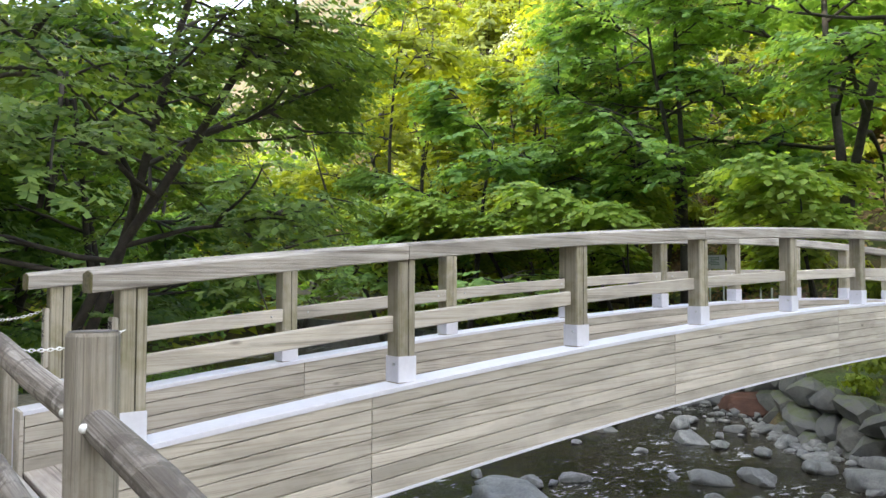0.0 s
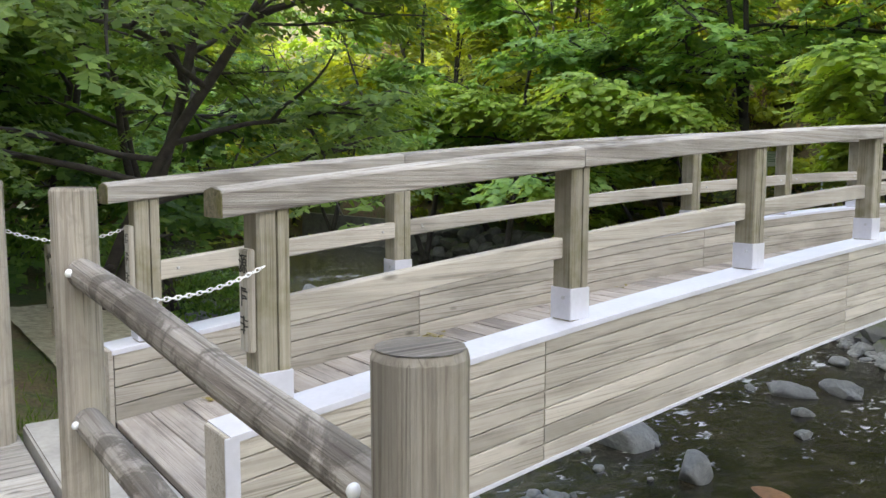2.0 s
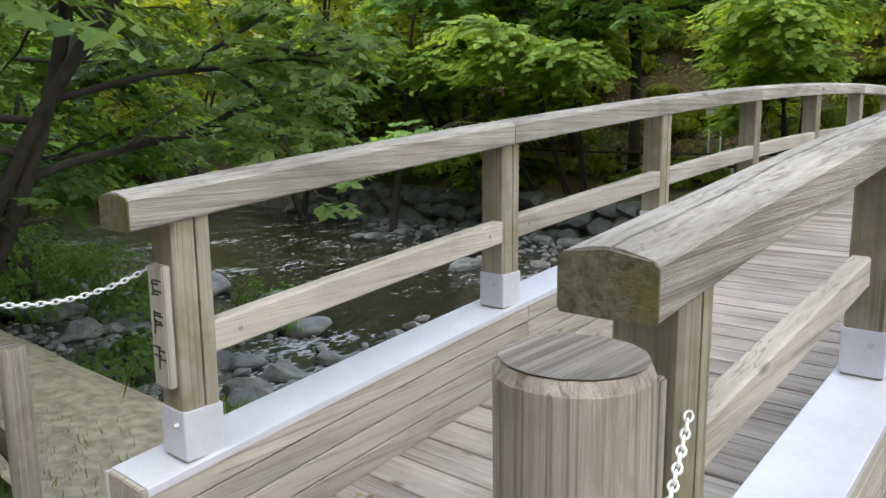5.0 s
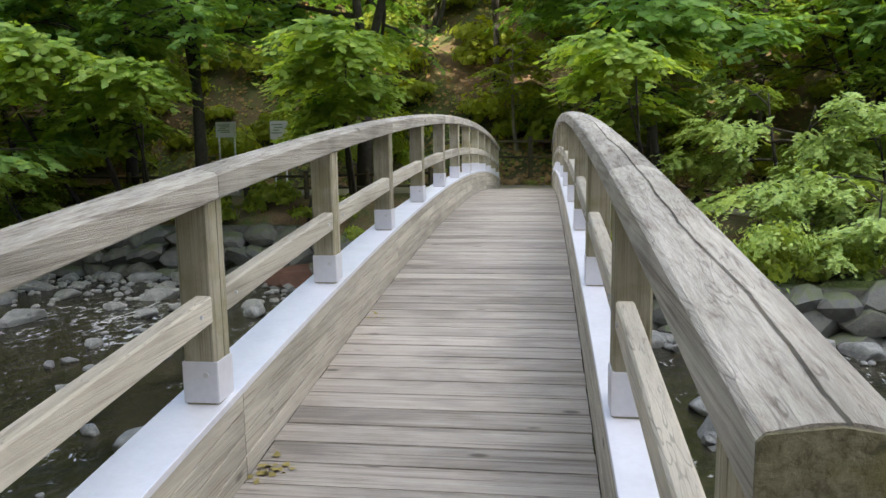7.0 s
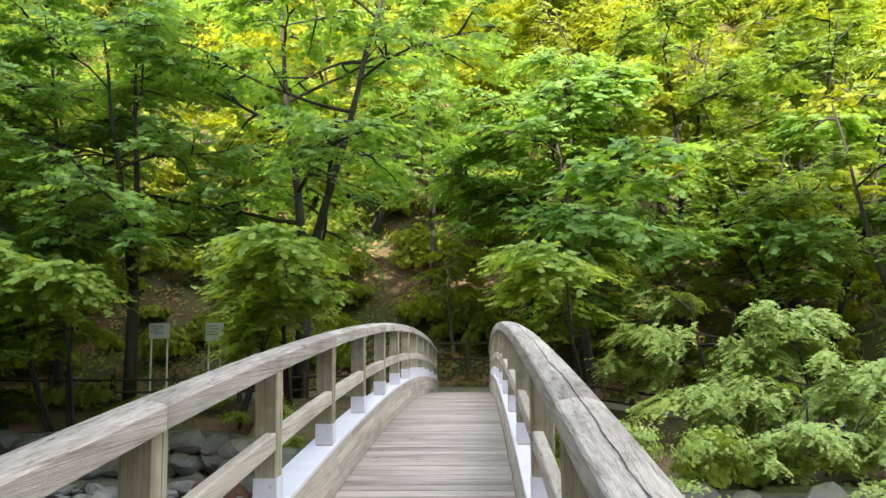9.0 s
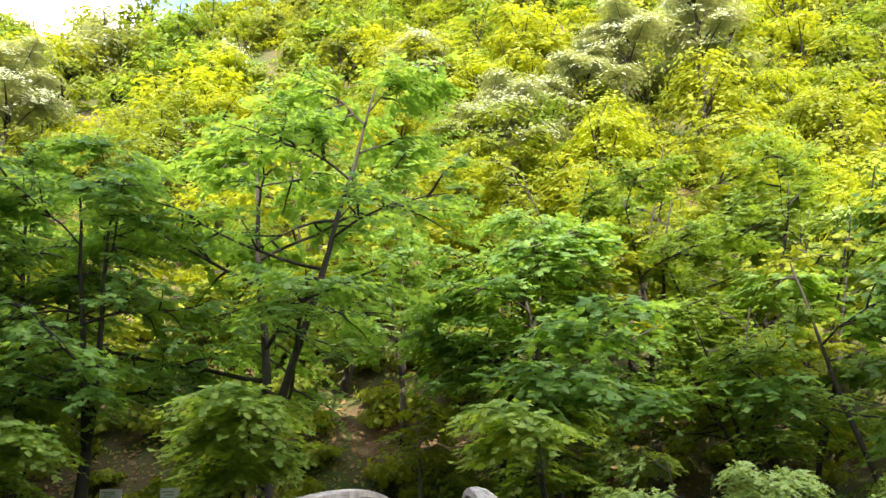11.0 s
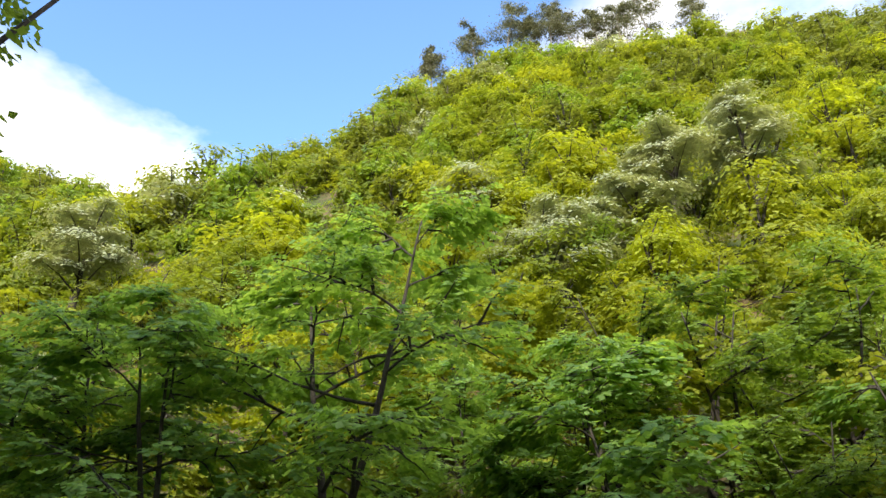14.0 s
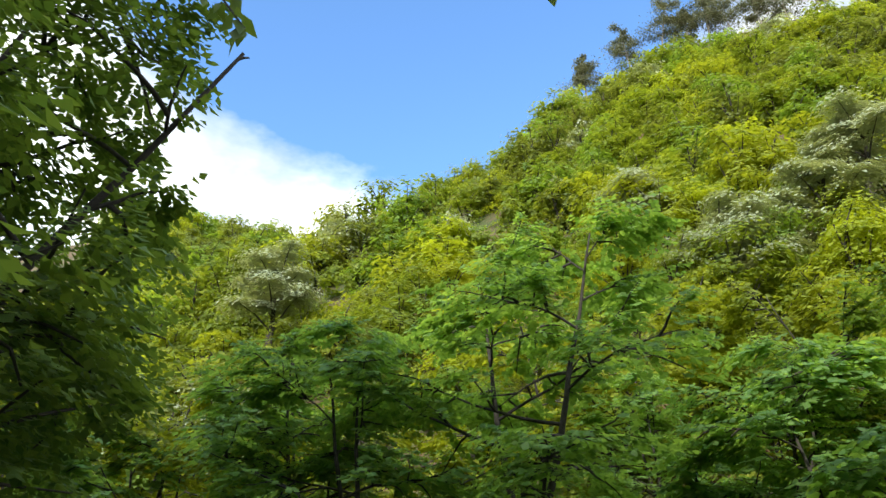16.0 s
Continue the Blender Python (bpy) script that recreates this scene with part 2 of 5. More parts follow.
leaf_green = leaf_mat("leaf_green", (0.13, 0.195, 0.03), (0.31, 0.385, 0.06), 0.58)
leaf_blue = leaf_mat("leaf_dark_green", (0.05, 0.12, 0.035), (0.16, 0.28, 0.065))
# front trees: leaf green raised in place of the light they lack
leaf_front = leaf_mat("leaf_front_brightened", (0.125, 0.26, 0.082), (0.335, 0.515, 0.165), 0.62)
# leaning trees: a brighter leaf copy, making up in colour for dim sprays
leaf_lean = leaf_mat("leaf_broad_brightened", (0.20, 0.33, 0.075), (0.43, 0.56, 0.15))
leaf_yellow = leaf_mat("leaf_yellow_green", (0.19, 0.25, 0.03), (0.40, 0.455, 0.06), 0.58)
leaf_lime = leaf_mat("leaf_lime", (0.245, 0.315, 0.03), (0.48, 0.555, 0.06), 0.6)
leaf_olive = leaf_mat("leaf_olive", (0.12, 0.16, 0.045), (0.26, 0.31, 0.09), 0.55)
leaf_mid = leaf_mat("leaf_fresh_green", (0.115, 0.212, 0.04), (0.285, 0.41, 0.085))
leaf_maple = leaf_mat("leaf_maple", (0.20, 0.32, 0.085), (0.42, 0.53, 0.17), 0.4)
leaf_over = leaf_mat("leaf_overhanging", (0.08, 0.155, 0.042), (0.235, 0.345, 0.09), 0.5)
leaf_silver = leaf_mat("leaf_silver", (0.31, 0.36, 0.23), (0.48, 0.53, 0.38), 0.30, 0.2)
leaf_pine = leaf_mat("leaf_pine", (0.08, 0.10, 0.045), (0.20, 0.20, 0.11), 0.25)
grass_mat = leaf_mat("grass_blade", (0.05, 0.11, 0.015), (0.16, 0.25, 0.04))
bark = plain("bark_dark", (0.045, 0.038, 0.032), 0.9, 0, 0.5, 9.0, 0.02)
bark_pale = plain("bark_pale", (0.22, 0.19, 0.145), 0.85, 0, 0.3, 7.0, 0.01)


def ground_mat():
    m, n, l, b = mat("earth_and_litter")
    v = coords(n, l, (1, 1, 1))
    f1, f2, f3 = tex_noise(n, l, v, 0.22, 6), tex_noise(n, l, v, 2.5, 7, 0.65), tex_noise(n, l, v, 24, 5, 0.7)
    soil = ramp(n, l, f2, [(0.3, (0.06, 0.045, 0.03)), (0.5, (0.155, 0.095, 0.052)), (0.72, (0.24, 0.165, 0.10))])
    grassy = ramp(n, l, f3, [(0.3, (0.03, 0.05, 0.012)), (0.7, (0.09, 0.12, 0.03))])
    k = ramp(n, l, math_node(n, l, "ADD", math_node(n, l, "MULTIPLY", f1, 0.6), math_node(n, l, "MULTIPLY", f2, 0.4)), [(0.44, (0, 0, 0)), (0.56, (1, 1, 1))])
    c = mixc(n, l, k, soil, grassy)
    grit = ramp(n, l, f3, [(0.35, (0.6, 0.6, 0.6)), (0.68, (1.3, 1.3, 1.3))])
    c = mixc(n, l, 1.0, c, grit, "MULTIPLY")
    l.new(c, b.inputs["Base Color"])
    b.inputs["Roughness"].default_value = 0.95
    bump(n, l, b, math_node(n, l, "ADD", f2, f3), 0.8, 0.03)
    return m


earth = ground_mat()
path_mat = plain("packed_path", (0.22, 0.19, 0.145), 0.9, 0, 0.3, 2.0, 0.01)


def water_mat():
    m, n, l, b = mat("stream_water")
    v = coords(n, l, (1, 0.55, 1))
    f1, f2, f3 = tex_noise(n, l, v, 1.1, 5, 0.6, 0.8), tex_noise(n, l, v, 6.0, 6, 0.6, 1.0), tex_noise(n, l, v, 0.30, 3)
    bed = ramp(n, l, tex_noise(n, l, v, 2.0, 7, 0.7), [(0.35, (0.010, 0.010, 0.007)), (0.7, (0.05, 0.042, 0.026))])
    fo = math_node(n, l, "ADD", math_node(n, l, "MULTIPLY", f2, 0.5), math_node(n, l, "ADD", math_node(n, l, "MULTIPLY", f3, 0.25), math_node(n, l, "MULTIPLY", f1, 0.25)))
    foam = ramp(n, l, fo, [(0.555, (0, 0, 0)), (0.60, (1, 1, 1))])
    c = mixc(n, l, math_node(n, l, "MULTIPLY", foam, 0.8), bed, (0.55, 0.57, 0.58))
    l.new(c, b.inputs["Base Color"])
    b.inputs["Roughness"].default_value = 0.12
    b.inputs["IOR"].default_value = 1.33
    bump(n, l, b, math_node(n, l, "ADD", f1, math_node(n, l, "MULTIPLY", f2, 0.5)), 0.4, 0.10)
    return m


water_m = water_mat()

# ---- helpers for meshes ----
rng = np.random.default_rng(7)


def mesh_from(name, verts, faces, material, smooth=False):
    me = bpy.data.meshes.new(name)
    me.from_pydata([tuple(v) for v in verts], [], faces)
    me.materials.append(material)
    if smooth:
        me.polygons.foreach_set("use_smooth", [True] * len(me.polygons))
    me.update()
    return me


def quads_mesh(name, verts, material, per=4):
    """A mesh of loose faces, each of `per` vertices in a row."""
    me = bpy.data.meshes.new(name)
    nv = len(verts)
    nf = nv // per
    me.vertices.add(nv)
    me.vertices.foreach_set("co", np.asarray(verts, dtype=np.float32).ravel())
    me.loops.add(nv)
    me.loops.foreach_set("vertex_index", np.arange(nv, dtype=np.int32))
    me.polygons.add(nf)
    me.polygons.foreach_set("loop_start", np.arange(0, nv, per, dtype=np.int32))
    me.materials.append(material)
    me.update()
    me.validate()
    return me


def put(name, me, parent=None, label="", m=None):
    ob = new(name, me)
    ob.parent = parent
    if m is not None:
        ob.matrix_basis = m
    if label:
        ob["label"] = label
    return ob


def part(name, bm, material, parent, label="", m=None, smooth=False):
    me = bpy.data.meshes.new(name)
    bm.to_mesh(me)
    bm.free()
    me.materials.append(material)
    if smooth:
        me.polygons.foreach_set("use_smooth", [True] * len(me.polygons))
    return put(name, me, parent, label, m)


def empty(name, label, category, group="", m=None, kind=""):
    ob = new(name)
    if m is not None:
        ob.matrix_basis = m
    return tagged(ob, label, category, group, kind)


def box(sx, sy, sz, bev=0.0, at=(0, 0, 0)):
    bm = bmesh.new()
    bmesh.ops.create_cube(bm, size=1.0, matrix=Matrix.Translation(at) @ Matrix.Diagonal((sx, sy, sz, 1)))
    if bev:
        bmesh.ops.bevel(bm, geom=bm.edges[:], offset=bev, segments=2, affect="EDGES")
    return bm


def tube_arrays(pts, radii, k=7, cap=True, jitter=0.0):
    pts = np.asarray(pts, float)
    d = np.gradient(pts, axis=0)
    d /= np.linalg.norm(d, axis=1)[:, None] + 1e-9
    ref = np.array([0.31, 0.17, 0.93]) if abs(d[0][2]) < 0.8 else np.array([1.0, 0.1, 0.0])
    u = np.cross(d, ref)
    u /= np.linalg.norm(u, axis=1)[:, None] + 1e-9
    w = np.cross(d, u)
    a = np.linspace(0, 2 * np.pi, k, endpoint=False)
    r = np.asarray(radii, float)[:, None, None]
    if jitter:
        r = r * (1 + jitter * rng.standard_normal((len(pts), k, 1)))
    v = pts[:, None] + r * (np.cos(a)[None, :, None] * u[:, None] + np.sin(a)[None, :, None] * w[:, None])
    v = v.reshape(-1, 3)
    f = [(i * k + j, i * k + (j + 1) % k, (i + 1) * k + (j + 1) % k, (i + 1) * k + j) for i in range(len(pts) - 1) for j in range(k)]
    if cap:
        f.append(tuple(range(k))[::-1])
        f.append(tuple((len(pts) - 1) * k + j for j in range(k)))
    return v, f


def merge(lists):
    V, F, o = [], [], 0
    for v, f in lists:
        V.append(v)
        F += [tuple(i + o for i in q) for q in f]
        o += len(v)
    return np.concatenate(V), F


# ---- lie of the land ----
CREST, CURV = 10.86, 0.00522
WATER = -2.6


def P(y):
    """Arch of the bridge."""
    return -CURV * (y - CREST) ** 2


def slope(y):
    return math.atan(-2 * CURV * (y - CREST))


def sstep(a, b, x):
    t = np.clip((x - a) / (b - a), 0, 1)
    return t * t * (3 - 2 * t)


def ridge_top(x):
    return np.interp(x, (-165, -115, -85, -69, -56, -49, -42, -36, -29, -22.6, -19, -12, -8), (140, 106, 83, 71, 62, 67, 72, 81.5, 90.5, 105, 139, 190, 212))


def wall_y(x):
    """Face of the far bank's wall, which juts out towards the bridge."""
    return np.interp(x, (-7.0, -3.4, 0, 6, 24), (20.85, 16.7, 15.6, 14.2, 13.0))


def bank_z(x):
    """Height of the path on the far bank, falling away downstream."""
    return np.interp(x, (-40, -20, -14, -6, -1.5, 1.5, 5, 9, 14, 30), (0.1, 0.0, -0.35, -0.35, -0.25, -0.3, -0.85, -1.4, -1.75, -2.0))


def land(x, y):
    x, y = np.asarray(x, float), np.asarray(y, float)
    near = -0.38 - 0.06 * np.clip(x - 1.5, 0, 6) - 0.45 * sstep(-0.9, -3.0, x) * sstep(-1.5, 0.5, y)
    near = near + 0.5 * np.clip(-13 - x, 0, 12) * sstep(6, -2, y)
    # unseen slope behind the walker, its steepness set to shade bridge and front trees
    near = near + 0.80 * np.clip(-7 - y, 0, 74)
    bed = WATER - 0.35
    wy, top_z = wall_y(x), -1.05 - 0.45 * sstep(-6, -2, x)
    far = top_z + (bank_z(x) - top_z) * sstep(wy + 0.05, 22.2, y)
    hill = 0.30 * np.clip(y - 26, 0, 6) + (1.02 + 0.07 * sstep(-14, 14, x)) * np.clip(y - 31, 0, 400)
    top = ridge_top(x)
    hill = np.where(hill > top * 0.85, top * 0.85 + (1 - np.exp(-(hill - top * 0.85) / (top * 0.15))) * top * 0.15, hill)
    lip = 0.7 * sstep(-0.9, -2.2, x)
    z = near + (bed - near) * sstep(0.6 + lip, 3.4 + 0.3 * lip, y)
    z = np.where(y > 9, bed + 0.28 * sstep(wy - 6.3, wy - 1.3, y), z)
    z = np.where(y > wy, far + hill, z)
    z = z + 0.62 * np.clip(-40 - x, 0, 45) * sstep(40, 20, y) * sstep(-30, -12, y)
    return z


# ground sheet
gx = np.unique(np.concatenate([np.linspace(-400, -40, 19), np.linspace(-40, 40, 81), np.linspace(40, 400, 19)]))
gy = np.unique(np.concatenate([np.linspace(-400, -70, 10), np.linspace(-70, -6, 17), np.linspace(-6, 32, 96), np.linspace(32, 140, 37), np.linspace(140, 500, 13)]))
GX, GY = np.meshgrid(gx, gy)
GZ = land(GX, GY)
amp = np.where((GY > -3.6) & (GY < 0.5) & (GX > -3.2), 0.02, 0.10)
amp = np.where((GY > 22) & (GY < 26), 0.015, amp)
bumpy = np.array([noise.noise((a * 0.7, c * 0.7, 0.3)) for a, c in zip(GX.ravel(), GY.ravel())]).reshape(GX.shape)
GZ = GZ + amp * bumpy + np.where(GY > 33, 1.5, 0) * np.array([noise.noise((a * 0.08, c * 0.08, 4)) for a, c in zip(GX.ravel(), GY.ravel())]).reshape(GX.shape)
nx = len(gx)
gverts = np.stack([GX.ravel(), GY.ravel(), GZ.ravel()], 1)
gfaces = [(j * nx + i, j * nx + i + 1, (j + 1) * nx + i + 1, (j + 1) * nx + i) for j in range(len(gy) - 1) for i in range(nx - 1)]
tagged(new("ground", mesh_from("ground", gverts, gfaces, earth, True)), "brown earth and leaf litter with patchy grass", "ground", kind="structure")

wv = [(-120, 1.0, WATER), (120, 1.0, WATER), (120, 20.6, WATER), (-120, 20.6, WATER)]
tagged(new("water", mesh_from("water", wv, [(0, 1, 2, 3)], water_m)), "shallow dark stream with small white ripples", "stream", kind="structure")


# ---- the footbridge ----
SPAN, FIRST, LAST = 1.8, 0.02, 12
Y0, Y1 = -0.2, 2 * CREST + 0.2
PW = 0.142
CAP_Z, DECK_Z, SLV_Z, RAIL_Z, LOW_Z = 0.845, 0.43, 1.02, 1.785, 0.165
XI, XO, XP, CX = 0.77, 1.005, 0.86, -0.07


def swept(y0, y1, profile, n=6, split=()):
    """A bar along the arch: a closed profile of (x, z) above the arch, carried from y0 to y1."""
    bm = bmesh.new()
    rings = []
    for i in range(n + 1):
        y = y0 + (y1 - y0) * i / n
        dx = 0.022 * noise.noise((y * 1.4, profile[0][0] * 9, 0.5)) + 0.006 * noise.noise((y * 9, profile[0][0] * 9, 2.5))
        rings.append([bm.verts.new((x + (dx if j in split else 0), y, z + P(y))) for j, (x, z) in enumerate(profile)])
    k = len(profile)
    for a, b in zip(rings, rings[1:]):
        for j in range(k):
            bm.faces.new((a[j], a[(j + 1) % k], b[(j + 1) % k], b[j]))
    bm.faces.new(rings[0])
    bm.faces.new(rings[-1][::-1])
    bmesh.ops.recalc_face_normals(bm, faces=bm.faces[:])
    return bm


def bevel_rect(x0, x1, z0, z1, c=0.006):
    return [(x0 + c, z0), (x1 - c, z0), (x1, z0 + c), (x1, z1 - c), (x1 - c, z1), (x0 + c, z1), (x0, z1 - c), (x0, z0 + c)]


bridge = empty("footbridge", "arched footbridge of weathered grey timber with galvanised caps", "footbridge", "", Matrix.Translation((CX, 0, 0)))

# post mesh, with a drying split down each side face
def post_mesh(h):
    c, q, d = 0.010, 0.005, 0.035
    w = PW / 2
    prof = [(-w + c, -w), (w - c, -w), (w, -w + c), (w, 0.012 - q), (w - d, 0.012), (w, 0.012 + q), (w, w - c), (w - c, w),
            (-w + c, w), (-w, w - c), (-w, q - 0.01), (-w + d, -0.01), (-w, -q - 0.01), (-w, -w + c)]
    bm = bmesh.new()
    lo, hi = [bm.verts.new((x, y, 0)) for x, y in prof], [bm.verts.new((x, y, h)) for x, y in prof]
    k = len(prof)
    for j in range(k):
        bm.faces.new((lo[j], lo[(j + 1) % k], hi[(j + 1) % k], hi[j]))
    bm.faces.new(lo[::-1])
    bm.faces.new(hi)
    me = bpy.data.meshes.new("post")
    bm.to_mesh(me)
    bm.free()
    me.materials.append(wood_post)
    return me


def bm_mesh(name, bm, material):
    me = bpy.data.meshes.new(name)
    bm.to_mesh(me)
    bm.free()
    me.materials.append(material)
    return me


post_me = post_mesh(RAIL_Z - 0.10 - CAP_Z + 0.02)
sleeve_bm = box(PW + 0.010, PW + 0.010, 0.175, 0.003)
sleeve_me = bm_mesh("sleeve", sleeve_bm, zinc)
bolt_bm = bmesh.new()
bmesh.ops.create_cone(bolt_bm, cap_ends=True, segments=8, radius1=0.012, radius2=0.007, depth=0.016, matrix=Matrix.Rotation(radians(90), 4, "X"))
bolt_me = bm_mesh("bolt", bolt_bm, steel)

for side in (-1, 1):
    for i in range(LAST + 1):
        y = FIRST + SPAN * i
        p = put("post", post_me, bridge, "", Matrix.Translation((side * XP, y, CAP_Z + P(y) - 0.005)) @ Matrix.Rotation(0 if (i + side) % 2 else math.pi, 4, "Z"))
        s = put("sleeve", sleeve_me, p, "galvanised post sleeve", Matrix.Translation((0, 0, 0.095)))
        for k in (-1, 1):
            put("bolt", bolt_me, p, "", Matrix.Translation((-0.03 * k, k * (PW / 2 + 0.012), 0.13)))
    # handrail, cambered on top, jointed at every other post
    cuts = [Y0] + [FIRST + SPAN * i for i in range(1, LAST, 2)] + [Y1]
    for a, b in zip(cuts, cuts[1:]):
        x0, x1 = side * XP - 0.093, side * XP + 0.093
        prof = [(x0 + 0.006, RAIL_Z - 0.105), (x1 - 0.006, RAIL_Z - 0.105), (x1, RAIL_Z - 0.098), (x1, RAIL_Z - 0.010), (x1 - 0.010, RAIL_Z),
                (side * XP + 0.03, RAIL_Z + 0.013), (side * XP + 0.004, RAIL_Z + 0.015), (side * XP, RAIL_Z - 0.012), (side * XP - 0.004, RAIL_Z + 0.015),
                (side * XP - 0.03, RAIL_Z + 0.013), (x0 + 0.010, RAIL_Z), (x0, RAIL_Z - 0.010), (x0, RAIL_Z - 0.098)]
        r = part("handrail", swept(a + 0.002, b - 0.002, prof, 26, (6, 7, 8)), wood_y, bridge, "weathered cambered handrail with a long split")
        for e, yy in ((0, a), (1, b)):
            if yy in (Y0, Y1):
                end = [(x, z) for x, z in prof[:5]] + [(side * XP, RAIL_Z + 0.012)] + [(x, z) for x, z in prof[10:]]
                lo = yy - 0.003 if e == 0 else yy - 0.004
                part("end_grain", swept(lo, lo + 0.006, [(x * 1.0, z - 0.001) for x, z in end], 1), wood_end, r, "dark mossy end grain")
    # middle rail between the posts
    for i in range(LAST):
        a, b = FIRST + SPAN * i + PW / 2, FIRST + SPAN * (i + 1) - PW / 2
        xc = side * (XP - 0.030)
        mr = part("middle_rail", swept(a - 0.002, b + 0.002, bevel_rect(xc - 0.035, xc + 0.035, 1.190, 1.303, 0.008), 6), wood_board, bridge)
        for yy in (a + 0.10, b - 0.10):
            put('bolt', bolt_me, mr, '', Matrix.Translation((xc - side * 0.035, yy, 1.247 + P(yy))) @ Matrix.Rotation(radians(90), 4, 'Z'))
    # girder core, cladding, metal cap
    x0, x1 = (XI, XO) if side > 0 else (-XO, -XI)
    part("girder", swept(Y0 + 0.03, Y1 - 0.03, [(x0 + 0.03, LOW_Z + 0.02), (x1 - 0.03, LOW_Z + 0.02), (x1 - 0.03, CAP_Z - 0.01), (x0 + 0.03, CAP_Z - 0.01)], 40), wood_shaded, bridge)
    joints = [Y0] + [1.49 + 3.32 * k for k in range(6)] + [Y1]
    nrow = 7
    rh = (CAP_Z - 0.012 - LOW_Z) / nrow
    for a, b in zip(joints, joints[1:]):
        for k in range(nrow):
            z0 = LOW_Z + rh * k
            xx = (XO - 0.028, XO) if side > 0 else (-XO, -XO + 0.028)
            part("board", swept(a + 0.003, b - 0.003, bevel_rect(xx[0], xx[1], z0 + 0.003, z0 + rh - 0.003, 0.004), 8), wood_board, bridge)
    injoint = [Y0] + [1.95 + 1.8 * 2 * k for k in range(6)] + [Y1]
    for a, b in zip(injoint, injoint[1:]):
        for k in range(4):
            z0 = CAP_Z - 0.012 - 0.105 * (k + 1)
            xx = (XI, XI + 0.028) if side > 0 else (-XI - 0.028, -XI)
            part("board", swept(a + 0.003, b - 0.003, bevel_rect(xx[0], xx[1], z0 + 0.003, z0 + 0.102, 0.004), 8), wood_board, bridge)
    for a, b in zip(joints, joints[1:]):
        o = 0.008
        prof = [(x0 - o, CAP_Z - 0.03), (x0 - o + 0.003, CAP_Z - 0.03), (x0 - o + 0.003, CAP_Z - 0.006), (x1 + o - 0.003, CAP_Z - 0.006), (x1 + o - 0.003, CAP_Z - 0.03),
                (x1 + o, CAP_Z - 0.03), (x1 + o, CAP_Z - 0.002), (x1 + o - 0.003, CAP_Z), (x0 - o + 0.003, CAP_Z), (x0 - o, CAP_Z - 0.002)]
        part("cap", swept(a - 0.01 if a == Y0 else a, b, prof, 10), zinc, bridge, "pale galvanised sheet cap")
    xs = (XO - 0.02, XO + 0.010) if side > 0 else (-XO - 0.010, -XO + 0.02)
    part("flashing", swept(Y0, Y1, [(xs[0], LOW_Z - 0.012), (xs[1], LOW_Z - 0.012), (xs[1], LOW_Z + 0.006), (xs[0], LOW_Z + 0.006)], 40), zinc, bridge, "thin metal drip edge")
    for ye in (Y0, Y1):
        sg = -1 if ye == Y0 else 1
        zt, zb = CAP_Z + P(ye) - 0.007, LOW_Z + P(ye)
        part("end_board", box(x1 - x0, 0.026, zt - zb, 0.004, ((x0 + x1) / 2, ye + sg * 0.015, (zt + zb) / 2)), wood_board, bridge)
        xc = side * (XO + 0.004)
        part("corner_trim", box(0.010, 0.06, zt - zb, 0.002, (xc, ye + sg * 0.004, (zt + zb) / 2)), zinc, bridge, "metal corner strip")

# plank deck
plank_w = 0.19
plank_bm = box(2 * XI - 0.012, plank_w - 0.005, 0.05, 0.004)
plank_me = bm_mesh("plank", plank_bm, wood_x)
nplank = int((Y1 - Y0) / plank_w)
for i in range(nplank):
    y = Y0 + plank_w * (i + 0.5)
    put("plank", plank_me, bridge, "", Matrix.Translation((0.003 * math.sin(i * 2.3), y, DECK_Z + P(y) - 0.025 + 0.0015 * math.sin(i * 5.1))) @ Matrix.Rotation(slope(y), 4, "X"))
part("bearer", swept(Y0 + 0.05, Y1 - 0.05, [(-0.6, LOW_Z + 0.05), (0.6, LOW_Z + 0.05), (0.6, DECK_Z - 0.055), (-0.6, DECK_Z - 0.055)], 40), wood_shaded, bridge)

# name plates on the end posts
def text_mesh(body, size, material):
    cu = bpy.data.curves.new("writing", "FONT")
    cu.body, cu.size, cu.extrude = body, size, 0.001
    cu.align_x, cu.align_y = "CENTER", "CENTER"
    ob = bpy.data.objects.new("writing", cu)
    scene.collection.objects.link(ob)
    dg = bpy.context.evaluated_depsgraph_get()
    me = bpy.data.meshes.new_from_object(ob.evaluated_get(dg))
    bpy.data.objects.remove(ob)
    me.materials.clear()
    me.materials.append(material)
    return me


for side in (1, -1):
    yb = FIRST - PW / 2
    pz = CAP_Z + P(FIRST) + 0.47
    pl = part("name_plate", box(0.095, 0.032, 0.42, 0.005), plate_wood, bridge, "pale wooden name plate with black brush writing",
              Matrix.Translation((side * XP, yb - 0.016, pz)))
    if side > 0:
        put("writing", text_mesh("\u6e90", 0.085, ink), pl, "", Matrix.Translation((0, -0.0175, 0.145)) @ Matrix.Rotation(radians(90), 4, "X"))
        marks = ((0.02, 6), (-0.10, 7))
    else:
        marks = ((0.13, 5), (0.02, 6), (-0.10, 6))
    for zc, cnt in marks:
        bm = bmesh.new()
        for k in range(cnt):
            horizontal = k % 3 != 2
            bmesh.ops.create_cube(bm, size=1, matrix=Matrix.Translation((0.018 * math.sin(k * 2.1 + zc * 9), -0.0172, zc + 0.03 - 0.06 * k / cnt)) @ Matrix.Rotation(0.15 * math.sin(k * 3), 4, "Y")
                                  @ Matrix.Diagonal((0.045 if horizontal else 0.007, 0.002, 0.006 if horizontal else 0.05, 1)))
        part("writing", bm, ink, pl)


